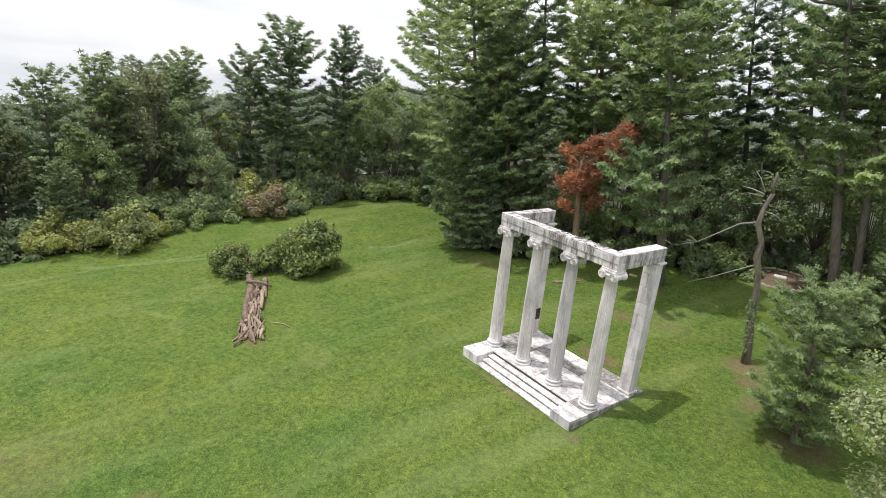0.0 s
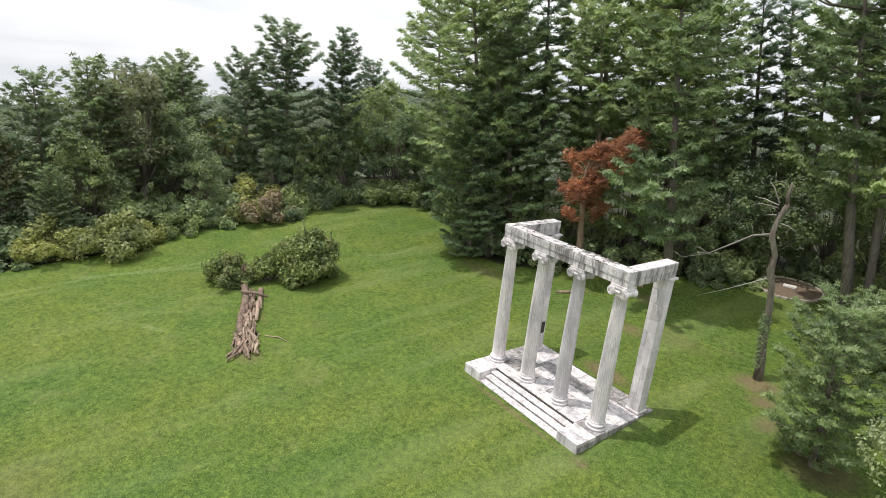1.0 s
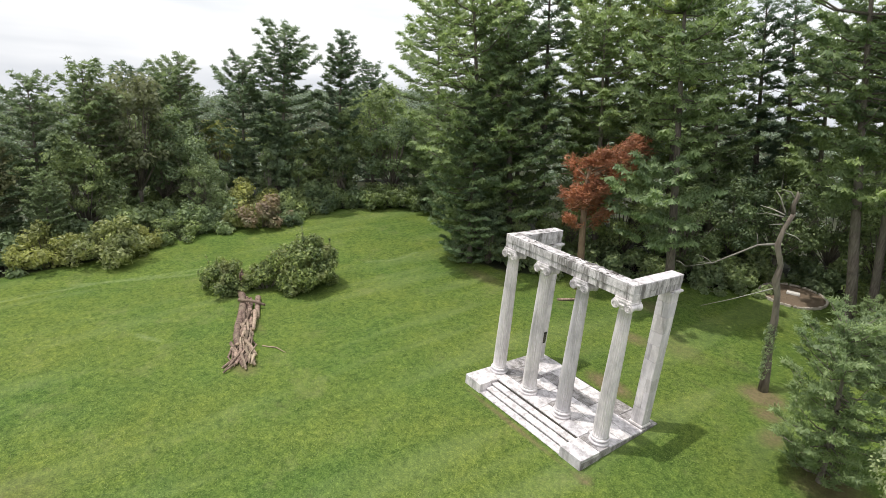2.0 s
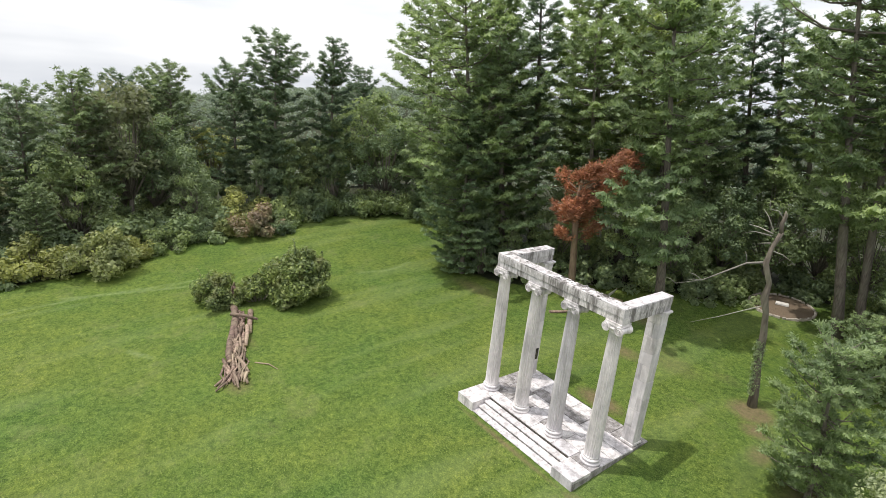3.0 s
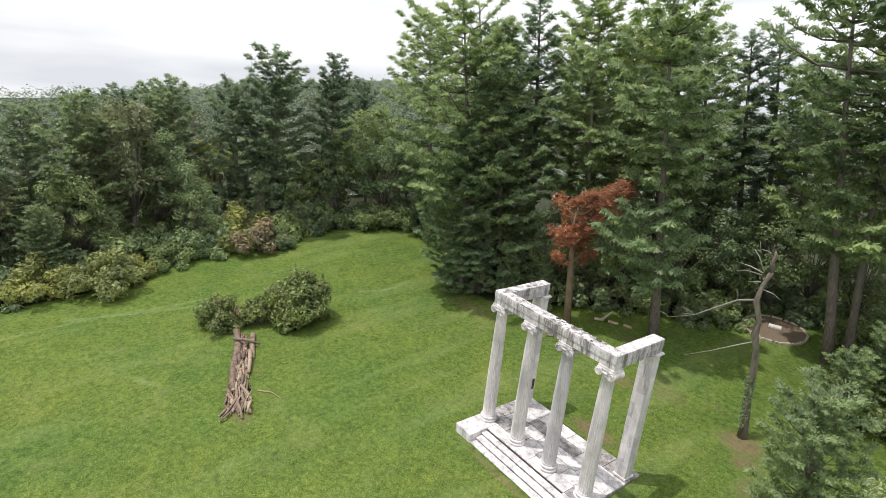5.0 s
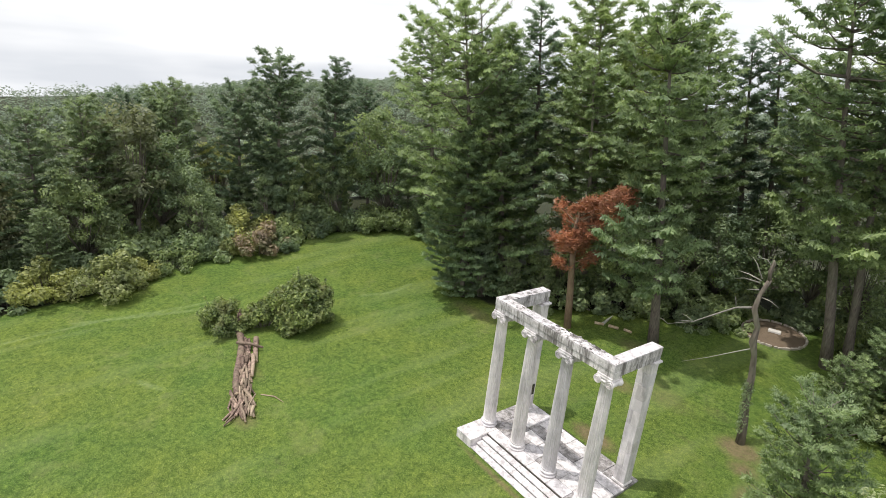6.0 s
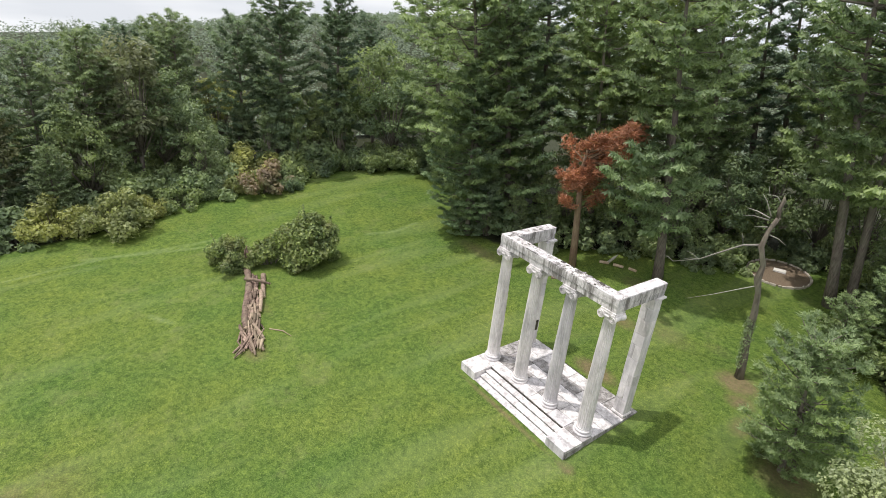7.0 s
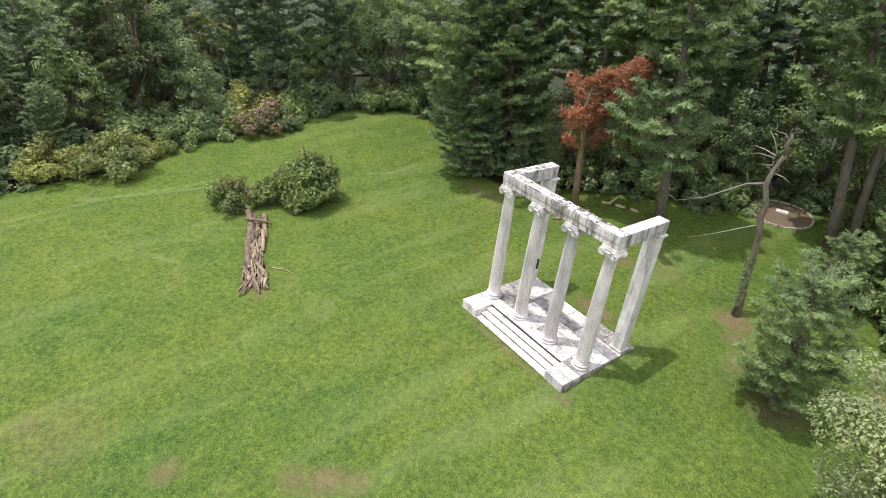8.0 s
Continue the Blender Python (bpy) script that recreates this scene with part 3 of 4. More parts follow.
# ---- plants ----
def tuft_cloud(pos, direction, rnd, blades=7, length=0.34, width=0.055, spread=0.62, up=0.35):
    """Needle fans: slim triangles that radiate from each point, their flats turned mostly to the sky."""
    n = len(pos)
    p = np.repeat(pos, blades, 0) + rnd.normal(0, length * 0.24, (n * blades, 3))
    d = np.repeat(direction, blades, 0) + rnd.normal(0, spread, (n * blades, 3)) * np.array([1, 1, 0.6])
    d /= np.linalg.norm(d, axis=1, keepdims=True) + 1e-9
    s = np.cross(d, np.array([0, 0, up]) + rnd.normal(0, 0.55, d.shape))
    s /= np.linalg.norm(s, axis=1, keepdims=True) + 1e-9
    ln = length * rnd.uniform(0.6, 1.25, (len(p), 1))
    w = width * rnd.uniform(0.7, 1.25, (len(p), 1))
    out = np.empty((len(p) * 3, 3))
    out[0::3], out[1::3], out[2::3] = p - s * w, p + d * ln, p + s * w
    return out


def leaf_cloud(pos, normal, rnd, size=0.2):
    """Pointed four-cornered leaves, each turned its own way."""
    n = len(pos)
    nn = normal + rnd.normal(0, 0.55, (n, 3))
    nn /= np.linalg.norm(nn, axis=1, keepdims=True) + 1e-9
    u = np.cross(nn, rnd.normal(0, 1, (n, 3)))
    u /= np.linalg.norm(u, axis=1, keepdims=True) + 1e-9
    w = np.cross(nn, u)
    s = size * rnd.uniform(0.6, 1.3, (n, 1))
    out = np.empty((n * 4, 3))
    out[0::4], out[1::4] = pos - u * s, pos - w * s * 0.55
    out[2::4], out[3::4] = pos + u * s - nn * s * 0.25, pos + w * s * 0.55
    return out


def pad_cloud(centre, radius, out, rnd, blades=24, blade=0.15, spikes=9):
    """Cushions of needles: each is a shallow dome with a ragged, spiky rim, bristling with short blades."""
    n = len(centre)
    r = radius[:, None]
    # ragged dome
    m = spikes * 2
    a = (np.arange(m) + rnd.uniform(-0.35, 0.35, (n, m))) * (2 * math.pi / m) + rnd.uniform(0, 6.28, (n, 1))
    q = np.where(np.arange(m) % 2, 0.62, 0.88) * rnd.uniform(0.72, 1.25, (n, m))
    rim = centre[:, None, :] + np.stack([np.cos(a) * q * r, np.sin(a) * q * r, rnd.normal(0.0, 0.10, (n, m)) * r + np.where(np.arange(m) % 2, 0.10, -0.14) * r], -1)
    top = centre + np.stack([rnd.normal(0, 0.12, n) * radius, rnd.normal(0, 0.12, n) * radius, 0.50 * radius], -1)
    dome = np.stack([np.repeat(top[:, None, :], m, 1), rim, np.roll(rim, -1, 1)], 2).reshape(-1, 3)
    # bristles
    c, o, r = np.repeat(centre, blades, 0), np.repeat(out, blades, 0), np.repeat(radius, blades)[:, None]
    a = rnd.uniform(0, 2 * math.pi, n * blades)
    rho = np.sqrt(rnd.random(n * blades))[:, None]
    ray = np.stack([np.cos(a), np.sin(a), 0 * a], -1)
    p = c + ray * rho * r + np.array([0, 0, 1.0]) * (0.52 * r * (1 - rho ** 2) + rnd.normal(0, 0.04, (n * blades, 1)))
    d = ray * 0.85 * rho + o * 0.35 + np.array([0, 0, 0.40]) + rnd.normal(0, 0.30, p.shape)
    d /= np.linalg.norm(d, axis=1, keepdims=True) + 1e-9
    s = np.cross(d, np.array([0, 0, 1.0]) + rnd.normal(0, 0.38, d.shape))
    s /= np.linalg.norm(s, axis=1, keepdims=True) + 1e-9
    ln = blade * rnd.uniform(0.6, 1.35, (len(p), 1))
    v = np.empty((len(p) * 3, 3))
    v[0::3], v[1::3], v[2::3] = p - s * ln * 0.17, p + d * ln, p + s * ln * 0.17
    return np.concatenate([dome, v])


def pine_meshes(seed, tall, crown0, radius, whorl=1.05, per=6, dense=1.0, lean=(0, 0), bare=0.0, peak=0.35, spire=1.0, pad=0.38, blades=22, blade=0.18, trunk_r=None, mats=None, droop=0.0):
    """A white pine: straight trunk, tiers of near-level limbs that end in flat cushions of needles, with gaps between the tiers."""
    mats = mats or (BARK, NEEDLE)
    rnd, r2 = random.Random(seed), np.random.default_rng(seed)
    wood = Limbs()
    r0 = trunk_r or tall * 0.0145

    def axis(z):
        s = z / tall
        return Vector((lean[0] * s + 0.10 * math.sin(3 * s + seed), lean[1] * s + 0.10 * math.cos(2.3 * s + seed), z))
    zs = [tall * i / 9 for i in range(10)]
    wood.add([axis(z) + Vector((0, 0, -0.35 if z == 0 else 0)) for z in zs], [r0 * (1.25 if z == 0 else 1) * (1 - 0.93 * z / tall) + 0.012 for z in zs], 9, rnd, 0.05)
    pos, rad, outs = [], [], []
    z = crown0
    while z < tall - 0.2:
        s = (z - crown0) / (tall - crown0)
        # widest about a third up, thin at the leader
        prof = (s / peak) ** 0.6 * 0.35 + 0.65 if s < peak else max(0.0, (1 - (s - peak) / (1 - peak))) ** (0.72 * spire)
        turn = rnd.uniform(0, 6.28)
        count = per if s < 0.86 else max(3, per - 2)
        for k in range(count):
            a = turn + 6.283 * (k + rnd.uniform(-0.38, 0.38)) / count
            ln = max(0.30, radius * prof * rnd.choice((0.55, 0.8, 0.95, 1.0, 1.08, 1.22)))
            out = Vector((math.cos(a), math.sin(a), 0))
            rise = rnd.uniform(-0.08, 0.14) + 0.75 * s ** 2.5 - droop * (1 - s)
            start = axis(z + rnd.uniform(-0.16, 0.16))
            pts = [start + out * (ln * q) + Vector((0, 0, ln * (rise * q - 0.10 * math.sin(math.pi * q) + 0.14 * q * q))) for q in (0, 0.35, 0.7, 1.0)]
            wood.add(pts, [0.018 + 0.012 * ln, 0.014 + 0.008 * ln, 0.012 + 0.003 * ln, 0.008], 4)
            if rnd.random() < bare * (1 - s):
                continue
            side = out.cross(Vector((0, 0, 1)))
            # cushions spread into the limb's own flat fan, widest beyond its middle
            pads = max(2, int(ln * 2.7 * dense + 0.6))
            for m in range(pads):
                q = 1.0 - 0.62 * (m / pads) ** 1.15 if ln > 1.0 else 1.0 - 0.8 * m / pads
                if m % 5 == 4:
                    q = rnd.uniform(0.1, 0.4)
                f = min(2.999, q * 3)
                i = int(f)
                c = pts[i].lerp(pts[i + 1], f - i)
                wide = 0.42 * ln * max(0.0, q * (1.12 - q)) * 3.0
                off = rnd.uniform(-1, 1) * wide * 0.55
                pos.append(c + side * off + Vector((0, 0, rnd.uniform(-0.05, 0.10) + 0.02 * abs(off))))
                rad.append(pad * rnd.uniform(0.65, 1.25) * (1.0 if ln > 1.1 else 0.6 + 0.36 * ln))
                outs.append(out)
                if abs(off) > 0.35:
                    wood.add([c, c + side * off], [0.016, 0.006], 3)
        z += whorl * rnd.uniform(0.75, 1.25) * (1.0 if s < 0.7 else 0.72)
    for k in range(5):
        pos.append(axis(tall - 0.22 * k))
        rad.append(0.12 + 0.05 * k)
        outs.append(Vector((0, 0, 1)))
    crown = pad_cloud(np.array(pos), np.array(rad), np.array(outs), r2, blades, blade)
    return wood.mesh("trunk", mats[0]), tri_mesh("crown", crown, 3, mats[1])


def blob_points(rnd, n, centre, radii, hollow=0.55):
    """Points in the outer shell of a lumpy ellipsoid, and the way outwards."""
    d = rnd.normal(0, 1, (n, 3))
    d /= np.linalg.norm(d, axis=1, keepdims=True)
    lump = 1 + 0.22 * np.sin(5 * d[:, 0] + 3 * d[:, 1]) * np.cos(4 * d[:, 2] + 2 * d[:, 0])
    r = (hollow + (1 - hollow) * rnd.random(n) ** 0.6) * lump
    return centre + d * r[:, None] * np.array(radii), d


def broadleaf_meshes(seed, tall, crown0, radius, clumps=38, leaves=170, size=0.16, mats=(BARK, LEAF), flat=0.8):
    """A broad-leaved tree: forked limbs, a crown of many leafy clumps with gaps between them."""
    rnd, r2 = random.Random(seed), np.random.default_rng(seed)
    wood = Limbs()
    mid = (tall + crown0) / 2
    fork = Vector((rnd.uniform(-0.2, 0.2), rnd.uniform(-0.2, 0.2), crown0 + 0.3))
    wood.add([(0, 0, -0.3), (0.05, 0.02, crown0 * 0.5), fork, fork + Vector((0.1, 0, (tall - crown0) * 0.55))], [0.020 * tall, 0.016 * tall, 0.013 * tall, 0.02], 8, rnd, 0.06)
    out = []
    half = (tall - crown0) / 2
    for k in range(clumps):
        a, e = rnd.uniform(0, 2 * math.pi), math.asin(rnd.uniform(-0.8, 1))
        q = rnd.uniform(0.45, 0.95)
        c = Vector((radius * q * math.cos(a) * math.cos(e), radius * q * math.sin(a) * math.cos(e), mid + half * 0.92 * q * math.sin(e)))
        rr = radius * rnd.uniform(0.20, 0.36)
        wood.add([fork, fork.lerp(c, 0.5) + Vector((0, 0, 0.15)), c], [0.006 * tall, 0.004 * tall, 0.012], 4)
        p, d = blob_points(r2, leaves, np.array(c), (rr, rr, rr * flat))
        out.append(leaf_cloud(p, d + np.array([0, 0, 0.6]), r2, size))
    return wood.mesh("trunk", mats[0]), tri_mesh("crown", np.concatenate(out), 4, mats[1])


def bush_meshes(seed, rx, ry, tall, clumps=26, leaves=200, size=0.12, mats=(BARK, LEAF_BUSH), spiky=0.0):
    """A rounded bush on many thin stems, ragged at the outline."""
    rnd, r2 = random.Random(seed), np.random.default_rng(seed)
    wood, out = Limbs(), []
    for k in range(clumps):
        a = rnd.uniform(0, 2 * math.pi)
        q = rnd.random() ** 0.5 * 0.86
        lift = math.sqrt(max(0.05, 1 - q * q))
        z = tall * rnd.uniform(0.12, 0.82) * lift
        c = np.array([rx * q * math.cos(a), ry * q * math.sin(a), z])
        rr = min(rx, ry, tall) * rnd.uniform(0.22, 0.36)
        wood.add([(c[0] * 0.25, c[1] * 0.25, -0.1), (c[0] * 0.6, c[1] * 0.6, z * 0.55), tuple(c)], [0.035, 0.025, 0.01], 4)
        p, d = blob_points(r2, leaves, c, (rr, rr, rr * 0.85))
        p[:, 2] = np.maximum(p[:, 2], 0.03)
        out.append(leaf_cloud(p, d + np.array([0, 0, 0.4]), r2, size))
        if spiky and rnd.random() < spiky:
            tip = Vector(c) + Vector((rnd.uniform(-0.3, 0.3), rnd.uniform(-0.3, 0.3), rr + rnd.uniform(0.15, 0.5)))
            wood.add([tuple(c), tip], [0.012, 0.005], 3)
            t = np.linspace(0.4, 1, 22)[:, None]
            line = c + (np.array(tip) - c) * t + r2.normal(0, 0.05, (22, 3))
            out.append(leaf_cloud(line, np.tile([0.0, 0, 1], (22, 1)), r2, size))
    return wood.mesh("stems", mats[0]), tri_mesh("leaves", np.concatenate(out), 4, mats[1])


def plant(name, meshes, names, x, y, label, category, turn=0.0, scale=1.0, group="", sink=0.05, lean=0.0):
    """Sets a plant on the ground; lean: how far its top hangs out to the south-west, as a share of its height."""
    ob = empty(name, (x, y, h(x, y) - sink), label, category, group)
    for me, nm in zip(meshes, names):
        part(nm, me, None, ob)
    tip = Matrix.Rotation(math.atan(lean), 4, Vector((0.79, -0.61, 0)))
    ob.matrix_basis = Matrix.Translation((x, y, h(x, y) - sink)) @ tip @ pose(0, 0, 0, 0, 0, turn) @ Matrix.Diagonal((scale, scale, scale, 1))
    return ob


TC, SL = ("trunk", "crown"), ("stems", "leaves")

# ---- woods: pines ----
PINE_KIND = {
    "full": pine_meshes(101, 20.0, 5.6, 3.9, 1.05, 6, 1.35, bare=0.10, peak=0.35, spire=0.8),
    "high": pine_meshes(102, 20.0, 7.0, 3.5, 1.0, 7, 1.35, bare=0.10, peak=0.45, spire=0.75),
    "broad": pine_meshes(103, 20.0, 6.5, 4.3, 1.1, 6, 1.4, bare=0.10, peak=0.5, spire=0.62, mats=(BARK, NEEDLE_LIME)),
    "spire": pine_meshes(104, 20.0, 7.0, 2.5, 0.95, 6, 1.3, bare=0.15, peak=0.3, spire=0.9, pad=0.34, mats=(BARK, NEEDLE_BLUE)),
    "ground": pine_meshes(105, 20.0, 0.5, 4.4, 0.95, 7, 1.3, peak=0.3, spire=0.75, droop=0.12),
    "reach": pine_meshes(106, 20.0, 3.6, 4.9, 1.05, 6, 1.4, peak=0.55, spire=0.55, mats=(BARK, NEEDLE)),
}
# x, y, height, kind, turn, lean
PINES = [(-15.7, 10.8, 19.2, "reach", 20, 0.13), (-15.2, 9.6, 12.0, "ground", 80, 0.06), (-28.6, 16.4, 18.2, "reach", 130, 0.09), (-14.5, 12.6, 18.0, "ground", 200, 0.12), (-18.6, 13.8, 14.0, "ground", 10, 0.05),
         (-14.6, 15.9, 19.9, "spire", 300, 0.11), (-12.3, 19.7, 20.4, "high", 45, 0.12), (-10.2, 16.8, 16.6, "full", 75, 0.13), (-5.6, 23.2, 17.8, "high", 95, 0.17),
         (-4.3, 27.1, 18.0, "spire", 15, 0.2), (-2.8, 27.7, 18.4, "spire", 220, 0.2), (-0.5, 27.5, 16.7, "full", 140, 0.2), (-15.9, 21.4, 17.6, "full", 330, 0.13),
         (-10.7, 22.6, 17.1, "broad", 190, 0.14), (-9.8, 26.7, 18.5, "high", 75, 0.16), (7.2, 22.6, 19.5, "high", 280, 0.17), (9.8, 22.6, 20.0, "broad", 35, 0.15), (-14.6, 27.0, 18.0, "high", 115, 0.1),
         (-22.4, 18.0, 15.0, "full", 301, 0.08), (-7.4, 20.6, 14.6, "full", 25, 0.13), (0.6, 33.6, 17.5, "broad", 160, 0.18), (4.6, 30.4, 19.0, "full", 290, 0.18), (-18.6, 17.0, 16.4, "high", 20, 0.1)]
for x, y, tall, v, turn, lean in PINES:
    plant("pine_tree", PINE_KIND[v], TC, x, y, "tall white pine thickly branched down to the ground" if v == "ground" else "tall dark green white pine at the edge of the wood", "pine tree", turn, tall / 20.0, "pines behind the portico", lean=lean)

# leafless boughs that jut from the outermost tall pine
def bare_boughs():
    rnd = random.Random(107)
    x, y = -17.2, 13.4
    ob = empty("dead_pine_tree", (x, y, h(x, y)), "thin dead treetop with bare boughs among the pines", "dead tree")
    w = Limbs()
    w.add([(0, 0, -0.2), (0.1, 0, 9), (0.0, -0.1, 15.5), (-0.1, -0.2, 18.6)], [0.16, 0.12, 0.07, 0.015], 7)
    for k in range(22):
        z, a = rnd.uniform(12.5, 18.2), radians(rnd.uniform(150, 320))
        ln = rnd.uniform(0.8, 2.6) * (1.25 - (z - 12.5) / 8)
        o = Vector((math.cos(a), math.sin(a), 0))
        p = [Vector((0, -0.1, z)), Vector((0, -0.1, z + 0.15 * ln)) + o * ln * 0.5, Vector((0, -0.1, z + 0.5 * ln)) + o * ln]
        w.add(p, [0.03, 0.02, 0.006], 4)
        for _ in range(2):
            w.add([p[1], p[1] + Vector((rnd.uniform(-0.5, 0.3), rnd.uniform(-0.5, 0.3), rnd.uniform(0.1, 0.6)))], [0.012, 0.004], 3)
    part("trunk", w.mesh("trunk", BARK_BARE), None, ob)
    ob.matrix_basis = Matrix.Translation(ob.location) @ Matrix.Rotation(0.12, 4, Vector((0.79, -0.61, 0))) @ Matrix.Diagonal((1.09, 1.09, 1.09, 1))


bare_boughs()

# left stand
left_pine = [pine_meshes(111, 16.5, 3.0, 3.1, 0.9, 7, 1.6, peak=0.6, spire=0.5, bare=0.05, blades=16, blade=0.20, mats=(BARK, NEEDLE_DEEP)), pine_meshes(112, 16.5, 3.0, 2.1, 0.85, 7, 1.5, peak=0.5, spire=0.6, blades=16, blade=0.20, pad=0.36, mats=(BARK, NEEDLE_DEEP)),
             pine_meshes(113, 14.5, 0.6, 3.3, 0.9, 7, 1.3, peak=0.4, spire=0.6, blades=16, blade=0.20, mats=(BARK, NEEDLE_DEEP))]
LEFT = [(-36.9, 4.1, 0, 0, 0.955, "broad-topped white pine with vine-clad trunk"), (-35.7, 9.0, 1, 40, 0.95, "slim white pine wrapped in ivy below"), (-38.8, 1.2, 0, 150, 0.81, "white pine with flat tiers of limbs"),
        (-37.4, -11.0, 2, 75, 0.90, "dense dark pine branched to the ground"), (-43.9, -3.0, 2, 190, 0.93, "dense dark pine branched to the ground"), (-37.6, -17.8, 2, 260, 0.74, "dense dark pine branched to the ground"),
        (-46.5, -6.5, 0, 310, 0.77, "white pine with flat tiers of limbs"), (-48.1, -3.5, 0, 30, 0.79, "white pine with flat tiers of limbs"), (-33.4, -14.2, 2, 30, 0.42, "small bluish pine at the lawn's edge"), (-44.9, 17.4, 2, 230, 0.90, "dense dark pine branched to the ground"),
        (-40.2, -14.4, 2, 140, 0.84, "dense dark pine branched to the ground"), (-35.0, -20.6, 2, 110, 0.76, "dense dark pine branched to the ground")]
for x, y, v, turn, s, lab in LEFT:
    plant("pine_tree", left_pine[v], TC, x, y, lab, "pine tree", turn, s, "pines beyond the lawn")

# broad-leaved trees of the wood's edge
broad = [broadleaf_meshes(121, 11.0, 1.4, 3.6), broadleaf_meshes(122, 11.0, 2.0, 3.0, mats=(BARK, LEAF_BROWN)), broadleaf_meshes(123, 11.0, 1.0, 3.3, mats=(BARK, LEAF_YELLOW)), broadleaf_meshes(124, 11.0, 0.8, 3.4, mats=(BARK, LEAF_DARK))]
BROAD = [(-38.6, -7.6, 13.2, 1), (-35.6, -3.2, 6.0, 3), (-37.6, 14.1, 12.0, 0), (-33.0, 13.6, 8.9, 0), (-28.4, 15.6, 6.9, 0), (-28.2, 19.2, 9.0, 0), (-42.5, 5.5, 9.5, 3),
         (-36.0, -11.8, 8.6, 3), (-33.4, -21.2, 9.0, 3), (-36.8, -18.0, 9.5, 1), (-43.0, -7.6, 10.0, 0), (-46.0, 1.0, 9.0, 2), (-37.6, -3.4, 8.2, 3), (-40.2, -5.4, 10.4, 0), (-38.6, 11.0, 9.0, 3),
         (-8.6, 17.4, 7.4, 3), (-5.0, 18.9, 6.6, 0), (-3.6, 22.2, 7.4, 0), (-24.4, 14.9, 5.6, 0), (0.4, 26.6, 7.6, 0), (-11.4, 14.9, 7.0, 3), (3.4, 26.4, 7.5, 0), (6.8, 22.4, 8.0, 0), (9.0, 18.4, 7.0, 3), (12.6, 16.2, 7.5, 0), (-6.8, 24.0, 9.0, 3),
         (-1.6, 24.0, 8.5, 0), (-25.4, 16.6, 7.5, 0), (-31.5, 22.5, 10, 0), (-36.5, 18.5, 9.5, 0), (-50, -14, 8, 0), (-44, -20, 8, 3)]
LAB = ("leafy green broad-leaved tree in the wood", "broad-leaved tree with brownish summer foliage", "broad-leaved tree with yellow-green foliage", "dark leafy tree draped with vines")
for i, (x, y, tall, v) in enumerate(BROAD):
    plant("broadleaf_tree", broad[v], TC, x, y, LAB[v], "tree", i * 67 % 360, tall / 11.0, "broad-leaved trees of the wood")

# ivy sleeves round the trunks of the left stand and the pine clump
ivy = bush_meshes(131, 1.35, 1.35, 9.5, 60, 120, 0.17, (BARK, LEAF_DARK))
for x, y, s, t in ((-36.3, 3.7, 1.12, 0), (-35.9, 5.2, 0.95, 50), (-35.3, 9.0, 1.18, 90), (-35.9, 2.4, 0.8, 240), (-36.6, 7.0, 0.95, 130), (-38.4, 0.8, 0.85, 180), (-14.4, 10.6, 0.66, 40), (-12.6, 11.4, 0.55, 200), (-10.8, 13.0, 0.5, 120)):
    plant("ivy_column", ivy, SL, x, y, "dark ivy climbing thickly round a pine trunk", "ivy", t, s, "ivy in the wood")

# ---- shrubs along the lawn's edge ----
shrub = [bush_meshes(141, 2.0, 1.8, 2.9, 30, 170, 0.105, (BARK, LEAF_YELLOW)), bush_meshes(142, 2.0, 1.8, 2.6, 28, 140, 0.12, (BARK, LEAF)), bush_meshes(143, 2.1, 1.7, 2.2, 26, 180, 0.11, (BARK, LEAF_BRAMBLE)), bush_meshes(144, 2.0, 1.6, 2.2, 26, 120, 0.15, (BARK, LEAF_DARK))]
SHRUBS = [(-29.9, -10.8, 0, 1.3), (-31.4, -14.6, 0, 1.25), (-33.0, -12.4, 3, 1.25), (-31.9, -8.7, 0, 0.85), (-32.6, -6.3, 1, 0.95), (-34.2, -9.2, 3, 1.5), (-34.2, -4.4, 1, 1.2), (-34.0, -2.2, 3, 1.35), (-33.0, -4.6, 1, 0.55), (-33.2, -3.0, 1, 0.6), (-33.2, -1.6, 0, 0.62),
          (-32.1, 0.5, 2, 1.4), (-33.4, 3.2, 1, 0.95), (-31.2, 2.6, 1, 0.62), (-33.6, -0.6, 0, 1.1), (-34.6, 0.5, 0, 1.5), (-34.4, 4.6, 3, 1.3), (-34.6, 6.6, 1, 1.15), (-36.0, 6.4, 3, 1.6), (-34.2, 8.8, 1, 0.9), (-33.2, 10.6, 1, 1.0), (-31.8, 12.2, 1, 1.15), (-30.4, 14.2, 1, 1.05), (-28.6, 15.8, 1, 1.1), (-26.4, 15.0, 3, 1.1), (-24.6, 15.2, 1, 1.1), (-21.6, 13.8, 1, 1.0), (-18.2, 12.0, 3, 1.0), (-16.6, 10.6, 3, 0.9),
          (-31.8, -17.0, 3, 1.3), (-32.0, -20.0, 3, 1.4), (-10.6, 12.4, 3, 0.75), (-8.0, 15.6, 3, 0.8), (-5.4, 17.6, 1, 0.75), (-3.0, 18.8, 3, 0.7), (-1.6, 20.6, 3, 0.85), (-2.4, 23.6, 3, 1.0), (0.6, 25.2, 3, 0.9), (4.2, 24.0, 1, 0.9), (6.4, 19.8, 3, 0.9), (8.6, 16.6, 1, 1.0), (11.4, 13.8, 3, 1.1), (14.4, 11.4, 1, 1.0), (17.2, 9.2, 3, 1.1)]
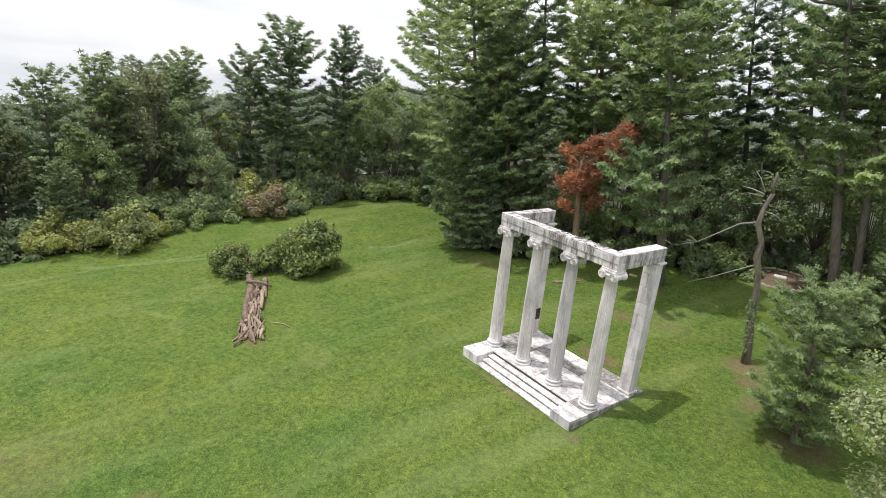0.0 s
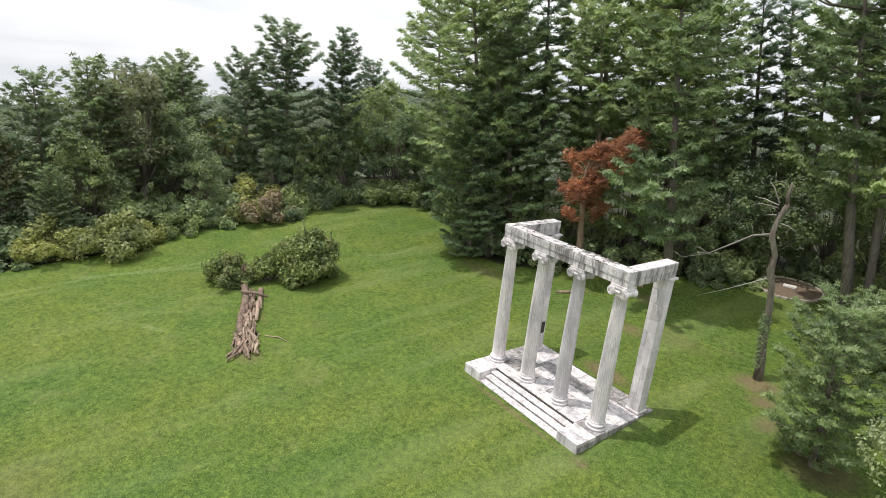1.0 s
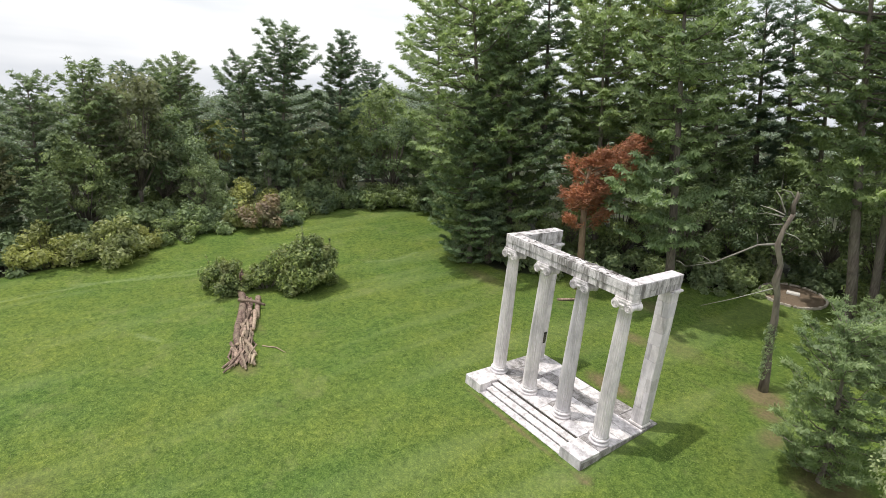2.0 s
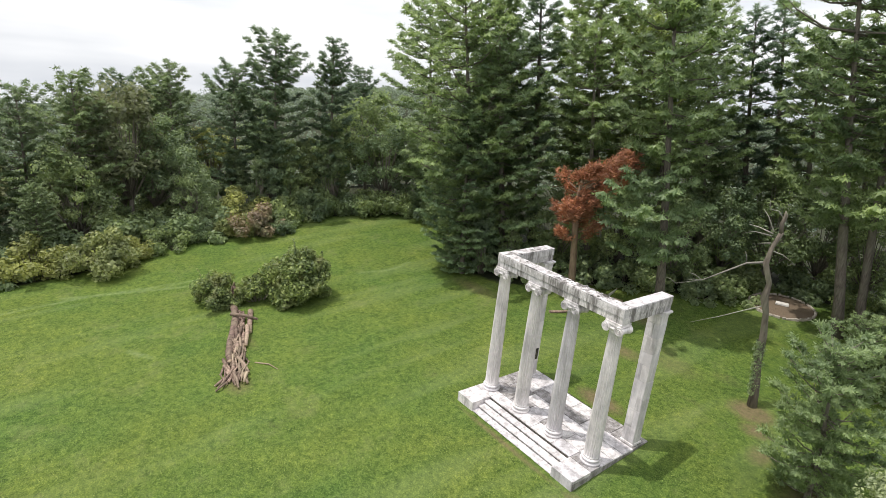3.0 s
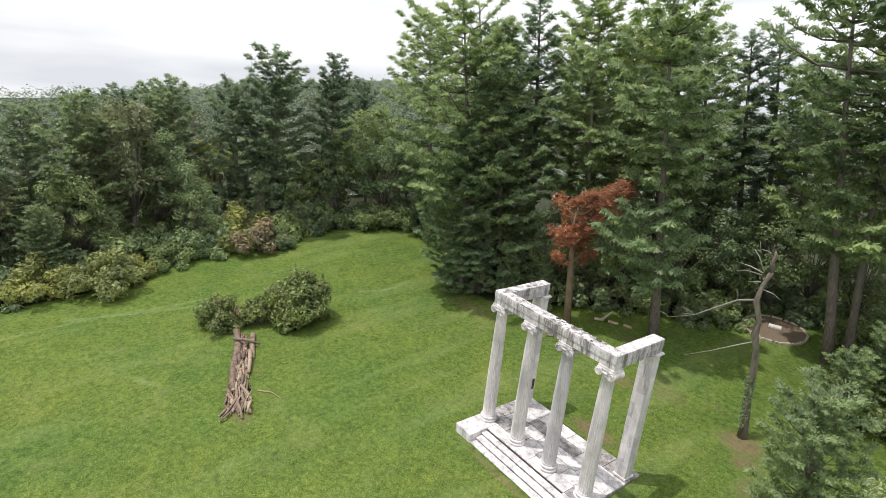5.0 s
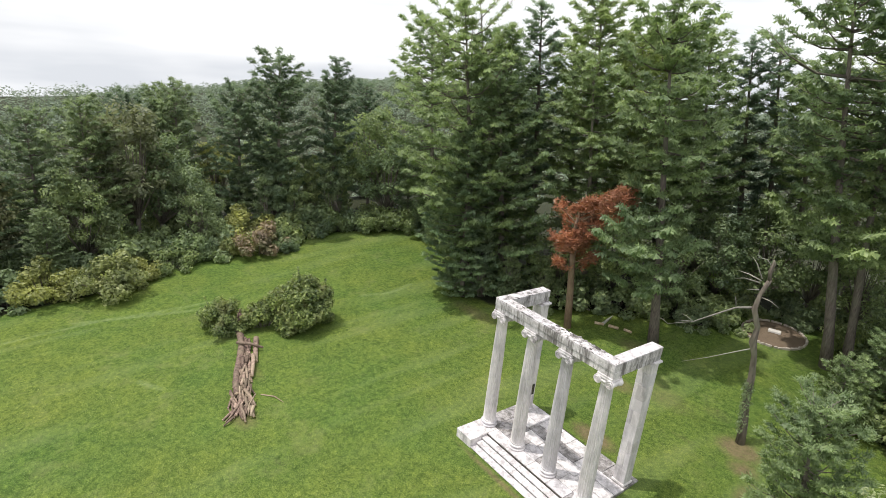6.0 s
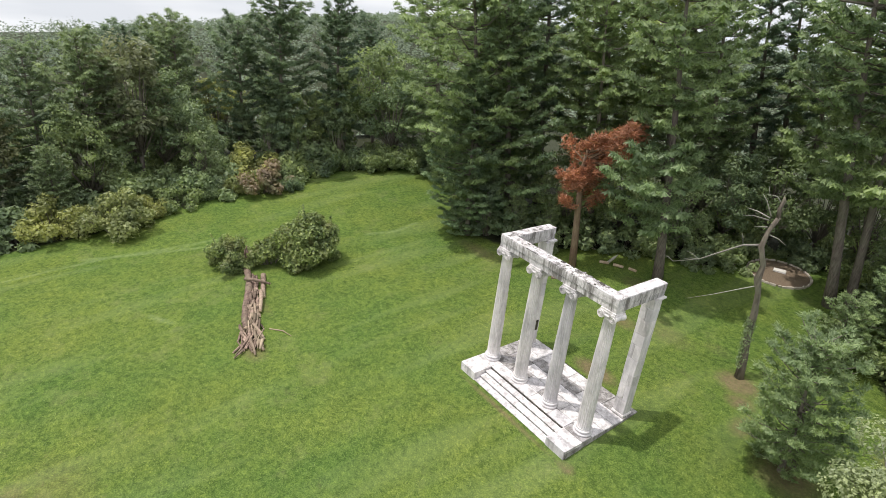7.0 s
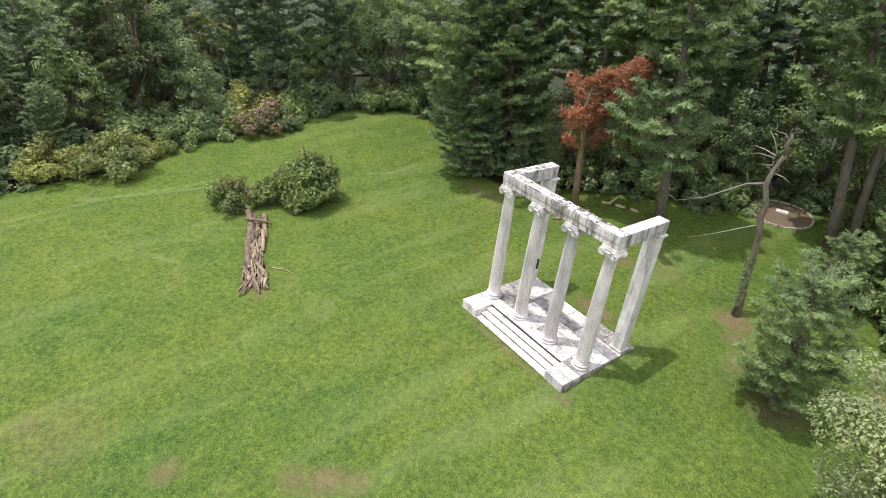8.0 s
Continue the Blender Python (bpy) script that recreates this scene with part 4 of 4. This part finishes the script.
SLAB = ("yellow-green shrub at the edge of the lawn", "leafy green shrub at the edge of the lawn", "mound of brownish brambles at the edge of the lawn", "dark green shrub under the trees")
for i, (x, y, v, s) in enumerate(SHRUBS):
    plant("shrub", shrub[v], SL, x, y, SLAB[v], "shrub", i * 53 % 360, s, "shrubs along the wood")

# two bushes on the lawn
plant("bush", bush_meshes(151, 2.15, 2.0, 4.0, 64, 330, 0.11, (BARK, LEAF_BUSH), 0.7), SL, -17.8, -1.6, "large rounded green bush standing on the lawn", "bush")
plant("bush", bush_meshes(152, 1.75, 1.5, 2.2, 36, 280, 0.09, (BARK, LEAF_BUSH), 0.3), SL, -19.9, -5.8, "smaller dark green bush beside the fallen trunk", "bush")
plant("bush", bush_meshes(153, 1.1, 1.5, 2.1, 26, 220, 0.10, (BARK, LEAF_BUSH), 0.4), SL, -19.0, -3.6, "low tangle of vines between two bushes", "bush")

# ---- the reddened dead pine ----
def dead_pine():
    rnd, r2 = random.Random(161), np.random.default_rng(161)
    x, y = -7.5, 12.1
    ob = empty("dead_pine_tree", (x, y, h(x, y)), "dead pine with rust-red needles and a bare trunk", "pine tree")
    wood = Limbs()
    wood.add([(0, 0, -0.3), (-0.05, 0, 2), (-0.1, -0.05, 4.5), (-0.1, -0.05, 6.6), (0.15, 0.1, 8.6)], [0.25, 0.22, 0.19, 0.14, 0.06], 9, rnd, 0.05)
    pos, dirs = [], []
    for k in range(38):
        z = rnd.uniform(3.8, 8.0)
        a = radians(rnd.uniform(-75, 120)) if rnd.random() < 0.7 else rnd.uniform(0, 6.28)
        ln = rnd.uniform(0.7, 1.7) + (1.5 if z > 6.3 and abs(a - 0.65) < 0.7 else 0.0)
        if k < 9:
            a, z, ln = rnd.gauss(0.9, 0.35), rnd.uniform(6.0, 7.7), rnd.uniform(1.8, 3.3)
        out = Vector((math.cos(a), math.sin(a), 0))
        pts = [Vector((-0.1, -0.05, z)) + out * (ln * q) + Vector((0, 0, ln * (0.45 * q + 0.1 * q * q))) for q in (0, 0.4, 0.75, 1)]
        wood.add(pts, [0.05, 0.035, 0.02, 0.008], 5)
        side = out.cross(Vector((0, 0, 1)))
        for _ in range(int(36 * ln)):
            q = rnd.uniform(0.3, 1.05)
            f = min(2.999, q * 3)
            i = int(f)
            c = pts[i].lerp(pts[i + 1], f - i) + side * rnd.uniform(-0.5, 0.5) * ln * 0.6 + Vector((0, 0, rnd.uniform(-0.25, 0.35)))
            pos.append(c)
            dirs.append(out * 0.5 + Vector((rnd.uniform(-0.5, 0.5), rnd.uniform(-0.5, 0.5), 0.3)))
    for k in range(7):
        a, z = rnd.uniform(0, 6.28), rnd.uniform(5, 8.4)
        wood.add([(-0.1, 0, z), (1.4 * math.cos(a), 1.4 * math.sin(a), z + 0.3), (2.0 * math.cos(a), 2.0 * math.sin(a), z + 0.15)], [0.04, 0.025, 0.008], 4)
    part("trunk", wood.mesh("trunk", BARK_RED), None, ob)
    ob.matrix_basis = Matrix.Translation(ob.location) @ Matrix.Rotation(0.07, 4, Vector((0.79, -0.61, 0)))
    part("crown", tri_mesh("crown", tuft_cloud(np.array(pos), np.array(dirs), r2, 8, 0.24, 0.034, 1.0, 0.3), 3, NEEDLE_DEAD), None, ob, "rust-red dead needles")


dead_pine()

# tall pine beside it, with pale plumes on its lower limbs
tall2 = plant("pine_tree", pine_meshes(171, 19.1, 9.4, 3.2, 1.0, 7, 1.5, (-1.6, -2.3), bare=0.1, peak=0.4, spire=0.7, trunk_r=0.28), TC, -3.2, 14.9, "tall pine with pale green lower plumes over a shaded lawn", "pine tree")
low_plume = pine_meshes(172, 8.4, 4.0, 3.3, 0.95, 6, 1.5, (-0.6, -3.2), peak=0.35, spire=0.7, blade=0.16, mats=(BARK, NEEDLE_YOUNG))
part("plume", low_plume[1], None, tall2, "pale green lower plumes")


# ---- dead snag ----
def snag():
    x, y = 4.6, 10.5
    rnd = random.Random(181)
    ob = empty("dead_tree", (x, y, h(x, y)), "bare crooked dead tree with ivy round its foot", "dead tree")
    wood = Limbs()
    wood.add([(0, 0, -0.3), (-0.10, -0.03, 0.9), (-0.28, -0.08, 2.1), (-0.36, -0.1, 3.4), (-0.50, -0.15, 4.4), (-0.68, -0.22, 5.0), (-0.66, -0.23, 5.7), (-0.95, -0.33, 6.5), (-0.92, -0.28, 7.2), (-0.78, -0.12, 7.9)],
             [0.23, 0.165, 0.14, 0.135, 0.125, 0.155, 0.115, 0.13, 0.10, 0.095], 10, rnd, 0.16)
    wood.add([(-0.79, -0.13, 7.85), (-0.86, -0.16, 8.25), (-0.80, -0.12, 8.62), (-0.84, -0.15, 8.8)], [0.095, 0.085, 0.075, 0.02], 8, rnd, 0.2)
    part("trunk", wood.mesh("trunk", BARK_DEAD), None, ob)
    limbs = [[(-1.0, -0.34, 6.55), (-1.6, -0.6, 6.35), (-2.3, -0.85, 5.75), (-3.0, -1.2, 5.15), (-3.9, -1.7, 4.75)], [(-0.62, -0.22, 4.7), (-1.2, -0.5, 4.3), (-2.0, -1.0, 3.75), (-2.9, -1.5, 3.2)],
             [(-1.0, -0.36, 7.9), (-1.3, -0.5, 8.5), (-1.5, -0.6, 8.75)], [(-1.02, -0.36, 7.7), (-1.6, -0.6, 7.75), (-1.95, -0.7, 7.62)], [(-1.0, -0.36, 7.8), (-1.5, -0.5, 7.95), (-1.9, -0.65, 8.0)],
             [(-1.0, -0.3, 7.1), (-0.5, -0.1, 7.0), (-0.15, 0.0, 6.8)], [(-0.98, -0.36, 7.4), (-1.4, -0.6, 7.3)], [(-0.80, -0.10, 8.4), (-1.05, -0.3, 8.75), (-1.3, -0.55, 8.8), (-1.35, -0.6, 9.15)]]
    for k, p in enumerate(limbs):
        w = Limbs()
        big = (0.052, 0.028)[k] if k < 2 else 0.034
        w.add(p, [big * (1 - 0.8 * i / (len(p) - 1)) for i in range(len(p))], 6, rnd, 0.22)
        if k < 1:
            for i, (dx, dy, dz) in ((1, (-0.15, -0.05, 0.5)), (len(p) - 2, (-0.6, -0.1, 0.18)), (len(p) - 2, (-0.5, -0.4, -0.12)), (len(p) - 1, (-0.35, -0.25, 0.2))):
                q = Vector(p[i])
                e = Vector((dx, dy, dz)) * (1.0 if k == 0 else 0.7)
                w.add([q, q + e * 0.55 + Vector((0, 0, 0.05)), q + e], [0.024, 0.016, 0.006], 4)
        part("branch", w.mesh("branch", BARK_BARE), None, ob, "bleached bare branch")
    r2 = np.random.default_rng(182)
    s = r2.random(900)
    a = r2.uniform(0, 6.28, 900)
    z = 0.55 + 2.6 * s
    rr = 0.13 + 0.11 * r2.random(900) * (0.5 + np.sin(z * 5 + a) ** 2)
    p = np.stack([-0.1 - 0.09 * z + rr * np.cos(a), -0.03 - 0.025 * z + rr * np.sin(a), z], -1)
    part("ivy", tri_mesh("ivy", leaf_cloud(p, np.stack([np.cos(a), np.sin(a), 0.4 + 0 * a], -1), r2, 0.06), 4, LEAF_DARK), None, ob, "green ivy")


snag()


# ---- big pines at the right-hand edge of the lawn ----
def twin_pines():
    x, y = 4.1, 21.0
    for k, (dx, dy, lean, tall, c0) in enumerate(((0, 0, (-3.0, -3.8), 20.6, 9.6), (0.7, 1.0, (-2.0, -2.6), 19.5, 10.2))):
        meshes = pine_meshes(191 + k, tall, c0, 4.0, 1.1, 6, 1.35, lean, 0.2, 0.5, 0.6, trunk_r=0.29 - 0.05 * k)
        great = plant("pine_tree", meshes, TC, x + dx, y + dy, "great white pine with a thick bare lower trunk", "pine tree", 0, 1.0, "great pines at the lawn's edge")
        if k == 0:
            low = pine_meshes(195, 10.2, 6.6, 3.4, 0.9, 6, 1.35, (-1.6, -2.0), peak=0.3, spire=0.7, mats=(BARK, NEEDLE_BRIGHT))
            part("plume", low[1], None, great, "pale green lower plumes")


twin_pines()

# young pines: one on the lawn with its shade below, two under the great pines
young = pine_meshes(201, 6.0, 0.45, 1.85, 0.50, 8, 2.0, (-0.5, -0.5), 0.0, 0.4, 0.5, 0.19, 24, 0.13, 0.10, (BARK, NEEDLE_YOUNG))
plant("young_pine", young, TC, 8.45, 6.5, "young soft-needled pine standing on bare needle litter", "pine tree")
for x, y, s, t in ((6.4, 15.0, 0.62, 70), (10.4, 15.0, 0.62, 200), (8.0, 17.4, 0.8, 300)):
    plant("young_pine", young, TC, x, y, "young pine under the great pines at the lawn's edge", "pine tree", t, s, "young pines under the great pines")
# pale tree at the lower corner
plant("broadleaf_tree", broadleaf_meshes(205, 7.4, 0.6, 2.8, 64, 520, 0.062, (BARK_BARE, LEAF_PALE), 0.8), TC, 13.2, 3.6, "pale grey-green tree with thin bare twigs", "tree")

# ---- fallen trunk and cut logs ----
def log(name, points, radii, label, group="", sides=10, seed=0, bark=None):
    rnd = random.Random(seed)
    v, f = tube(points, radii, sides, 0, rnd, 0.07)
    idx = [0] * (len(f) - 2) + [1, 1]
    ob = new(name, make_mesh(name, v, f, [bark or BARK_LOG, CUT], True, idx))
    return tagged(ob, label, "log", group)


def on_lawn(x, y, r, lift=0.0):
    return (x, y, h(x, y) + r * 0.85 + lift)


def wood_heap():
    rnd = random.Random(211)
    a, b = Vector((-18.9, -5.2)), Vector((-12.0, -7.3))
    pts, rad = [], []
    for i in range(10):
        s = i / 9
        q = a.lerp(b, s)
        r = 0.20 - 0.03 * s
        pts.append(on_lawn(q.x + 0.10 * math.sin(4 * s), q.y + 0.14 * math.sin(6 * s), r))
        rad.append(r * rnd.uniform(0.85, 1.12))
    log("fallen_log", pts, rad, "long felled trunk lying on the lawn, bark peeling", "", 12, 1)
    pieces = [(-17.4, -4.6, -14.8, -5.5, 0.15), (-16.9, -5.9, -15.9, -4.7, 0.09), (-14.8, -5.8, -12.9, -6.5, 0.11), (-15.2, -5.5, -13.3, -6.2, 0.11)]
    for k in range(120):
        s = rnd.random() ** 0.6
        cx, cy = -17.6 + 7.2 * s + rnd.uniform(-0.3, 0.3), -5.15 - 2.6 * s + rnd.uniform(-0.62, 0.62) * (0.35 + 0.65 * s * s)
        ang = radians(-17 + rnd.gauss(0, 7 + 15 * s))
        ln = rnd.uniform(0.25, 0.75)
        pieces.append((cx - ln * math.cos(ang), cy - ln * math.sin(ang), cx + ln * math.cos(ang), cy + ln * math.sin(ang), rnd.uniform(0.03, 0.085)))
    for k, (x0, y0, x1, y1, r) in enumerate(pieces):
        lift = 0.0 if k < 36 else rnd.uniform(0.08, 0.30)
        if k < 4:
            lift = (0.0, 0.42, 0.0, 0.25)[k]
        mid = ((x0 + x1) / 2 + rnd.uniform(-0.05, 0.05), (y0 + y1) / 2 + rnd.uniform(-0.05, 0.05))
        log("cut_log", [on_lawn(x0, y0, r, lift), on_lawn(*mid, r, lift * 0.9), on_lawn(x1, y1, r, lift * 0.35)], [r * 1.1, r, r * 0.8], "weathered cut branch piled at the end of the fallen trunk", "cut logs on the lawn", 8, k)
    log("stick", [on_lawn(-11.6, -6.3, 0.03), on_lawn(-11.0, -5.8, 0.03, 0.02), on_lawn(-10.3, -5.6, 0.03)], [0.035, 0.03, 0.012], "thin bare stick lying on the grass", "", 5, 99)


wood_heap()


# stump standing at the upper end
def stump():
    x, y = -19.3, -5.0
    rnd = random.Random(221)
    w = Limbs()
    w.add([(0, 0, -0.2), (0.03, 0, 0.4), (-0.06, 0.05, 0.8), (-0.1, 0.02, 1.15)], [0.30, 0.22, 0.18, 0.10], 11, rnd, 0.15)
    w.add([(-0.1, 0.02, 1.1), (-0.02, 0.05, 1.5)], [0.07, 0.015], 6, rnd, 0.2)
    w.add([(0.02, -0.06, 0.9), (0.12, -0.1, 1.3)], [0.08, 0.02], 6, rnd, 0.2)
    ob = new("tree_stump", w.mesh("tree_stump", BARK_LOG))
    ob.location = (x, y, h(x, y))
    tagged(ob, "tall broken tree stump among the bushes", "stump")


stump()


# ---- round bed at the wood's edge ----
def stone_ring():
    cx, cy, r = 0.6, 22.2, 1.75
    ob = empty("round_bed", (cx, cy, h(cx, cy)), "round gravel bed edged with stones", "garden bed")
    v, f = [(0, 0, 0.06)], []
    rings, n = 4, 36
    for k in range(1, rings + 1):
        for i in range(n):
            a = 2 * math.pi * i / n
            q = r * k / rings
            x, y = q * math.cos(a), q * math.sin(a)
            v.append((x, y, h(cx + x, cy + y) - h(cx, cy) + 0.05 + 0.012 * math.sin(7 * a + k)))
    for i in range(n):
        f.append((0, 1 + i, 1 + (i + 1) % n))
    for k in range(rings - 1):
        for i in range(n):
            a, b = 1 + k * n, 1 + (k + 1) * n
            j = (i + 1) % n
            f.append((a + i, b + i, b + j, a + j))
    part("gravel", make_mesh("gravel", v, f, GRAVEL), None, ob, "brown gravel and litter")
    rnd = random.Random(231)
    shapes = []
    for s in range(4):
        bm = box(-0.5, 0.5, -0.5, 0.5, -0.5, 0.5, 0.16, 0.05, 240 + s)
        me = bpy.data.meshes.new("edge_stone")
        bm.to_mesh(me)
        bm.free()
        me.materials.append(EDGE_STONE)
        shapes.append(me)
    for i in range(46):
        a = 2 * math.pi * (i + rnd.uniform(-0.2, 0.2)) / 46
        x, y = (r + 0.05) * math.cos(a), (r + 0.05) * math.sin(a)
        o = part("edge_stone", shapes[i % 4], None, ob)
        o.matrix_basis = pose(x, y, h(cx + x, cy + y) - h(cx, cy) + 0.06, rnd.uniform(-10, 10), rnd.uniform(-10, 10), math.degrees(a) + 90 + rnd.uniform(-14, 14)) @ Matrix.Diagonal((rnd.uniform(0.17, 0.27), rnd.uniform(0.09, 0.15), rnd.uniform(0.12, 0.2), 1))
    me = bpy.data.meshes.new("flat_stone")
    bm = box(-0.36, 0.36, -0.22, 0.22, 0, 0.14, 0.03, 0.015, 250)
    bm.to_mesh(me)
    bm.free()
    me.materials.append(PALE_STONE)
    s = tagged(new("flat_stone", me), "pale flat stone lying in the gravel bed", "stone")
    s.matrix_basis = pose(cx - 0.1, cy + 0.3, h(cx, cy) + 0.055, 0, 0, 20)


stone_ring()

# logs and pale debris under the pines behind the portico
for k, (x0, y0, x1, y1, r) in enumerate(((-6.0, 14.3, -5.4, 14.5, 0.10), (-5.1, 14.7, -4.6, 14.75, 0.09), (-6.8, 13.9, -6.3, 14.2, 0.10))):
    log("cut_log", [on_lawn(x0, y0, r), on_lawn(x1, y1, r)], [r, r * 0.9], "short yellowed log in the shade of pines", "logs under the pines", 9, k + 5, CUT)
log("branch_stub", [on_lawn(-6.4, 14.2, 0.08), on_lawn(-6.2, 14.5, 0.08, 0.35), on_lawn(-5.9, 14.4, 0.05, 0.75)], [0.12, 0.09, 0.03], "pale broken branch sticking up from the grass", "", 7, 7, BARK_BARE)

log("fallen_branch", [on_lawn(-7.1, 9.8, 0.07), on_lawn(-6.6, 10.4, 0.07, 0.03), on_lawn(-6.0, 11.1, 0.06, 0.14)], [0.085, 0.075, 0.05], "short brown fallen branch lying behind the portico", "", 8, 17, BARK_LOG)

# undergrowth inside the wood
under = [bush_meshes(145, 1.7, 1.7, 2.1, 15, 100, 0.13, (BARK, LEAF_DARK)), bush_meshes(146, 1.6, 1.6, 2.6, 15, 100, 0.125, (BARK, LEAF))]
rnd = random.Random(147)
spots = [(-13.4, 11.8), (-11.6, 13.4), (-10.0, 15.0), (-9.2, 17.6), (-7.2, 17.0), (-6.6, 19.4), (-4.6, 20.2), (-3.4, 22.4), (-4.4, 25.0), (-1.2, 26.8), (1.8, 27.6), (5.6, 24.2), (7.6, 20.2), (6.8, 17.4), (9.6, 17.6), (10.6, 15.2), (12.6, 14.2), (14.2, 13.4), (16.4, 11.0),
         (-12.0, 16.2), (-8.0, 22.4), (-6.0, 27.0), (-14.6, 12.6), (-17.0, 12.4), (-20.4, 14.8), (-24.0, 16.2), (-35.4, -12.4), (-35.8, -8.8), (-36.6, -5.6), (-36.8, -15.2), (-37.4, -2.0), (-35.4, -18.8), (-38.6, 7.6), (-37.2, 10.2), (-35.2, 13.6), (-32.6, 15.6), (-40.2, 4.4), (-40.0, -8.0), (-39.2, -13.0), (-36.2, -6.8), (-38.4, -6.0), (-37.6, -8.4), (-40.6, -5.6), (-44.6, -4.4), (-46.2, -6.4), (-44.0, -1.2)]
for i, (x, y) in enumerate(spots):
    v = i % 2
    plant("shrub", under[v], SL, x, y, "leafy undergrowth between the tree trunks", "shrub", i * 71 % 360, rnd.uniform(0.9, 1.4), "undergrowth of the wood")


# ---- far woods ----
def far_woods():
    r2 = np.random.default_rng(301)
    out = []
    for k in range(4600):
        ang = radians(r2.uniform(14, 110))
        d = 56 + 400 * math.sqrt(r2.random()) if k < 1700 else 450 + 620 * r2.random() ** 0.7
        x, y = -math.sin(ang) * d, math.cos(ang) * d
        z = h(x, y)
        tall = r2.uniform(6, 11) + 2.5 * smooth(150, 450, d) * r2.random()
        rad = r2.uniform(2.6, 4.6) * (1 + 0.3 * smooth(200, 450, d) + 0.7 * smooth(450, 1000, d))
        n = int(130 - 70 * smooth(60, 200, d) - 36 * smooth(400, 700, d))
        low = 1 - 0.5 * smooth(450, 700, d)
        p, dd = blob_points(r2, n, np.array([x, y, z + tall * 0.55 * low]), (rad, rad, tall * 0.46 * low), 0.7)
        dd = dd * 0.4 + np.array([0, 0, 1.5])
        out.append(leaf_cloud(p, dd, r2, 0.50 + 0.38 * float(smooth(80, 450, d)) + 1.5 * float(smooth(450, 1000, d))))
    # the haze over these woods is only their leaf colour
    ob = new("far_woods", tri_mesh("far_woods", np.concatenate(out), 4, LEAF_FAR_HAZE))
    tagged(ob, "green woods rolling to the horizon, haze tinted into the leaves", "woods", kind="stuff")


far_woods()


# ---- grass ----
def grass():
    r2 = np.random.default_rng(401)
    n = 150000
    x, y = r2.uniform(-32, 15, n * 2), r2.uniform(-19, 20, n * 2)
    far = np.hypot(x - 13, y + 14)
    keep = (wooded(x, y) < 0.35) & ~((np.abs(x) < 3.4) & (y > -0.05) & (y < 4.68)) & (r2.random(n * 2) < np.clip(1.25 - far / 42, 0.15, 1))
    for bx, by, a, b, s in BARE:
        keep &= (((x - bx) / a) ** 2 + ((y - by) / b) ** 2 > 0.5) | (r2.random(n * 2) < 0.25)
    x, y = x[keep][:n], y[keep][:n]
    z = height(x, y)
    m = len(x)
    a = r2.uniform(0, 6.28, m)
    tall = r2.uniform(0.02, 0.06, m)
    w = r2.uniform(0.010, 0.022, m)
    lean = r2.normal(0, 0.085, (m, 2))
    v = np.empty((m * 3, 3))
    v[0::3] = np.stack([x - w * np.cos(a), y - w * np.sin(a), z - 0.01], -1)
    v[1::3] = np.stack([x + w * np.cos(a), y + w * np.sin(a), z - 0.01], -1)
    v[2::3] = np.stack([x + lean[:, 0], y + lean[:, 1], z + tall], -1)
    ob = new("grass", tri_mesh("grass", v, 3, BLADE))
    tagged(ob, "short mown grass of the lawn", "grass", kind="stuff")


grass()
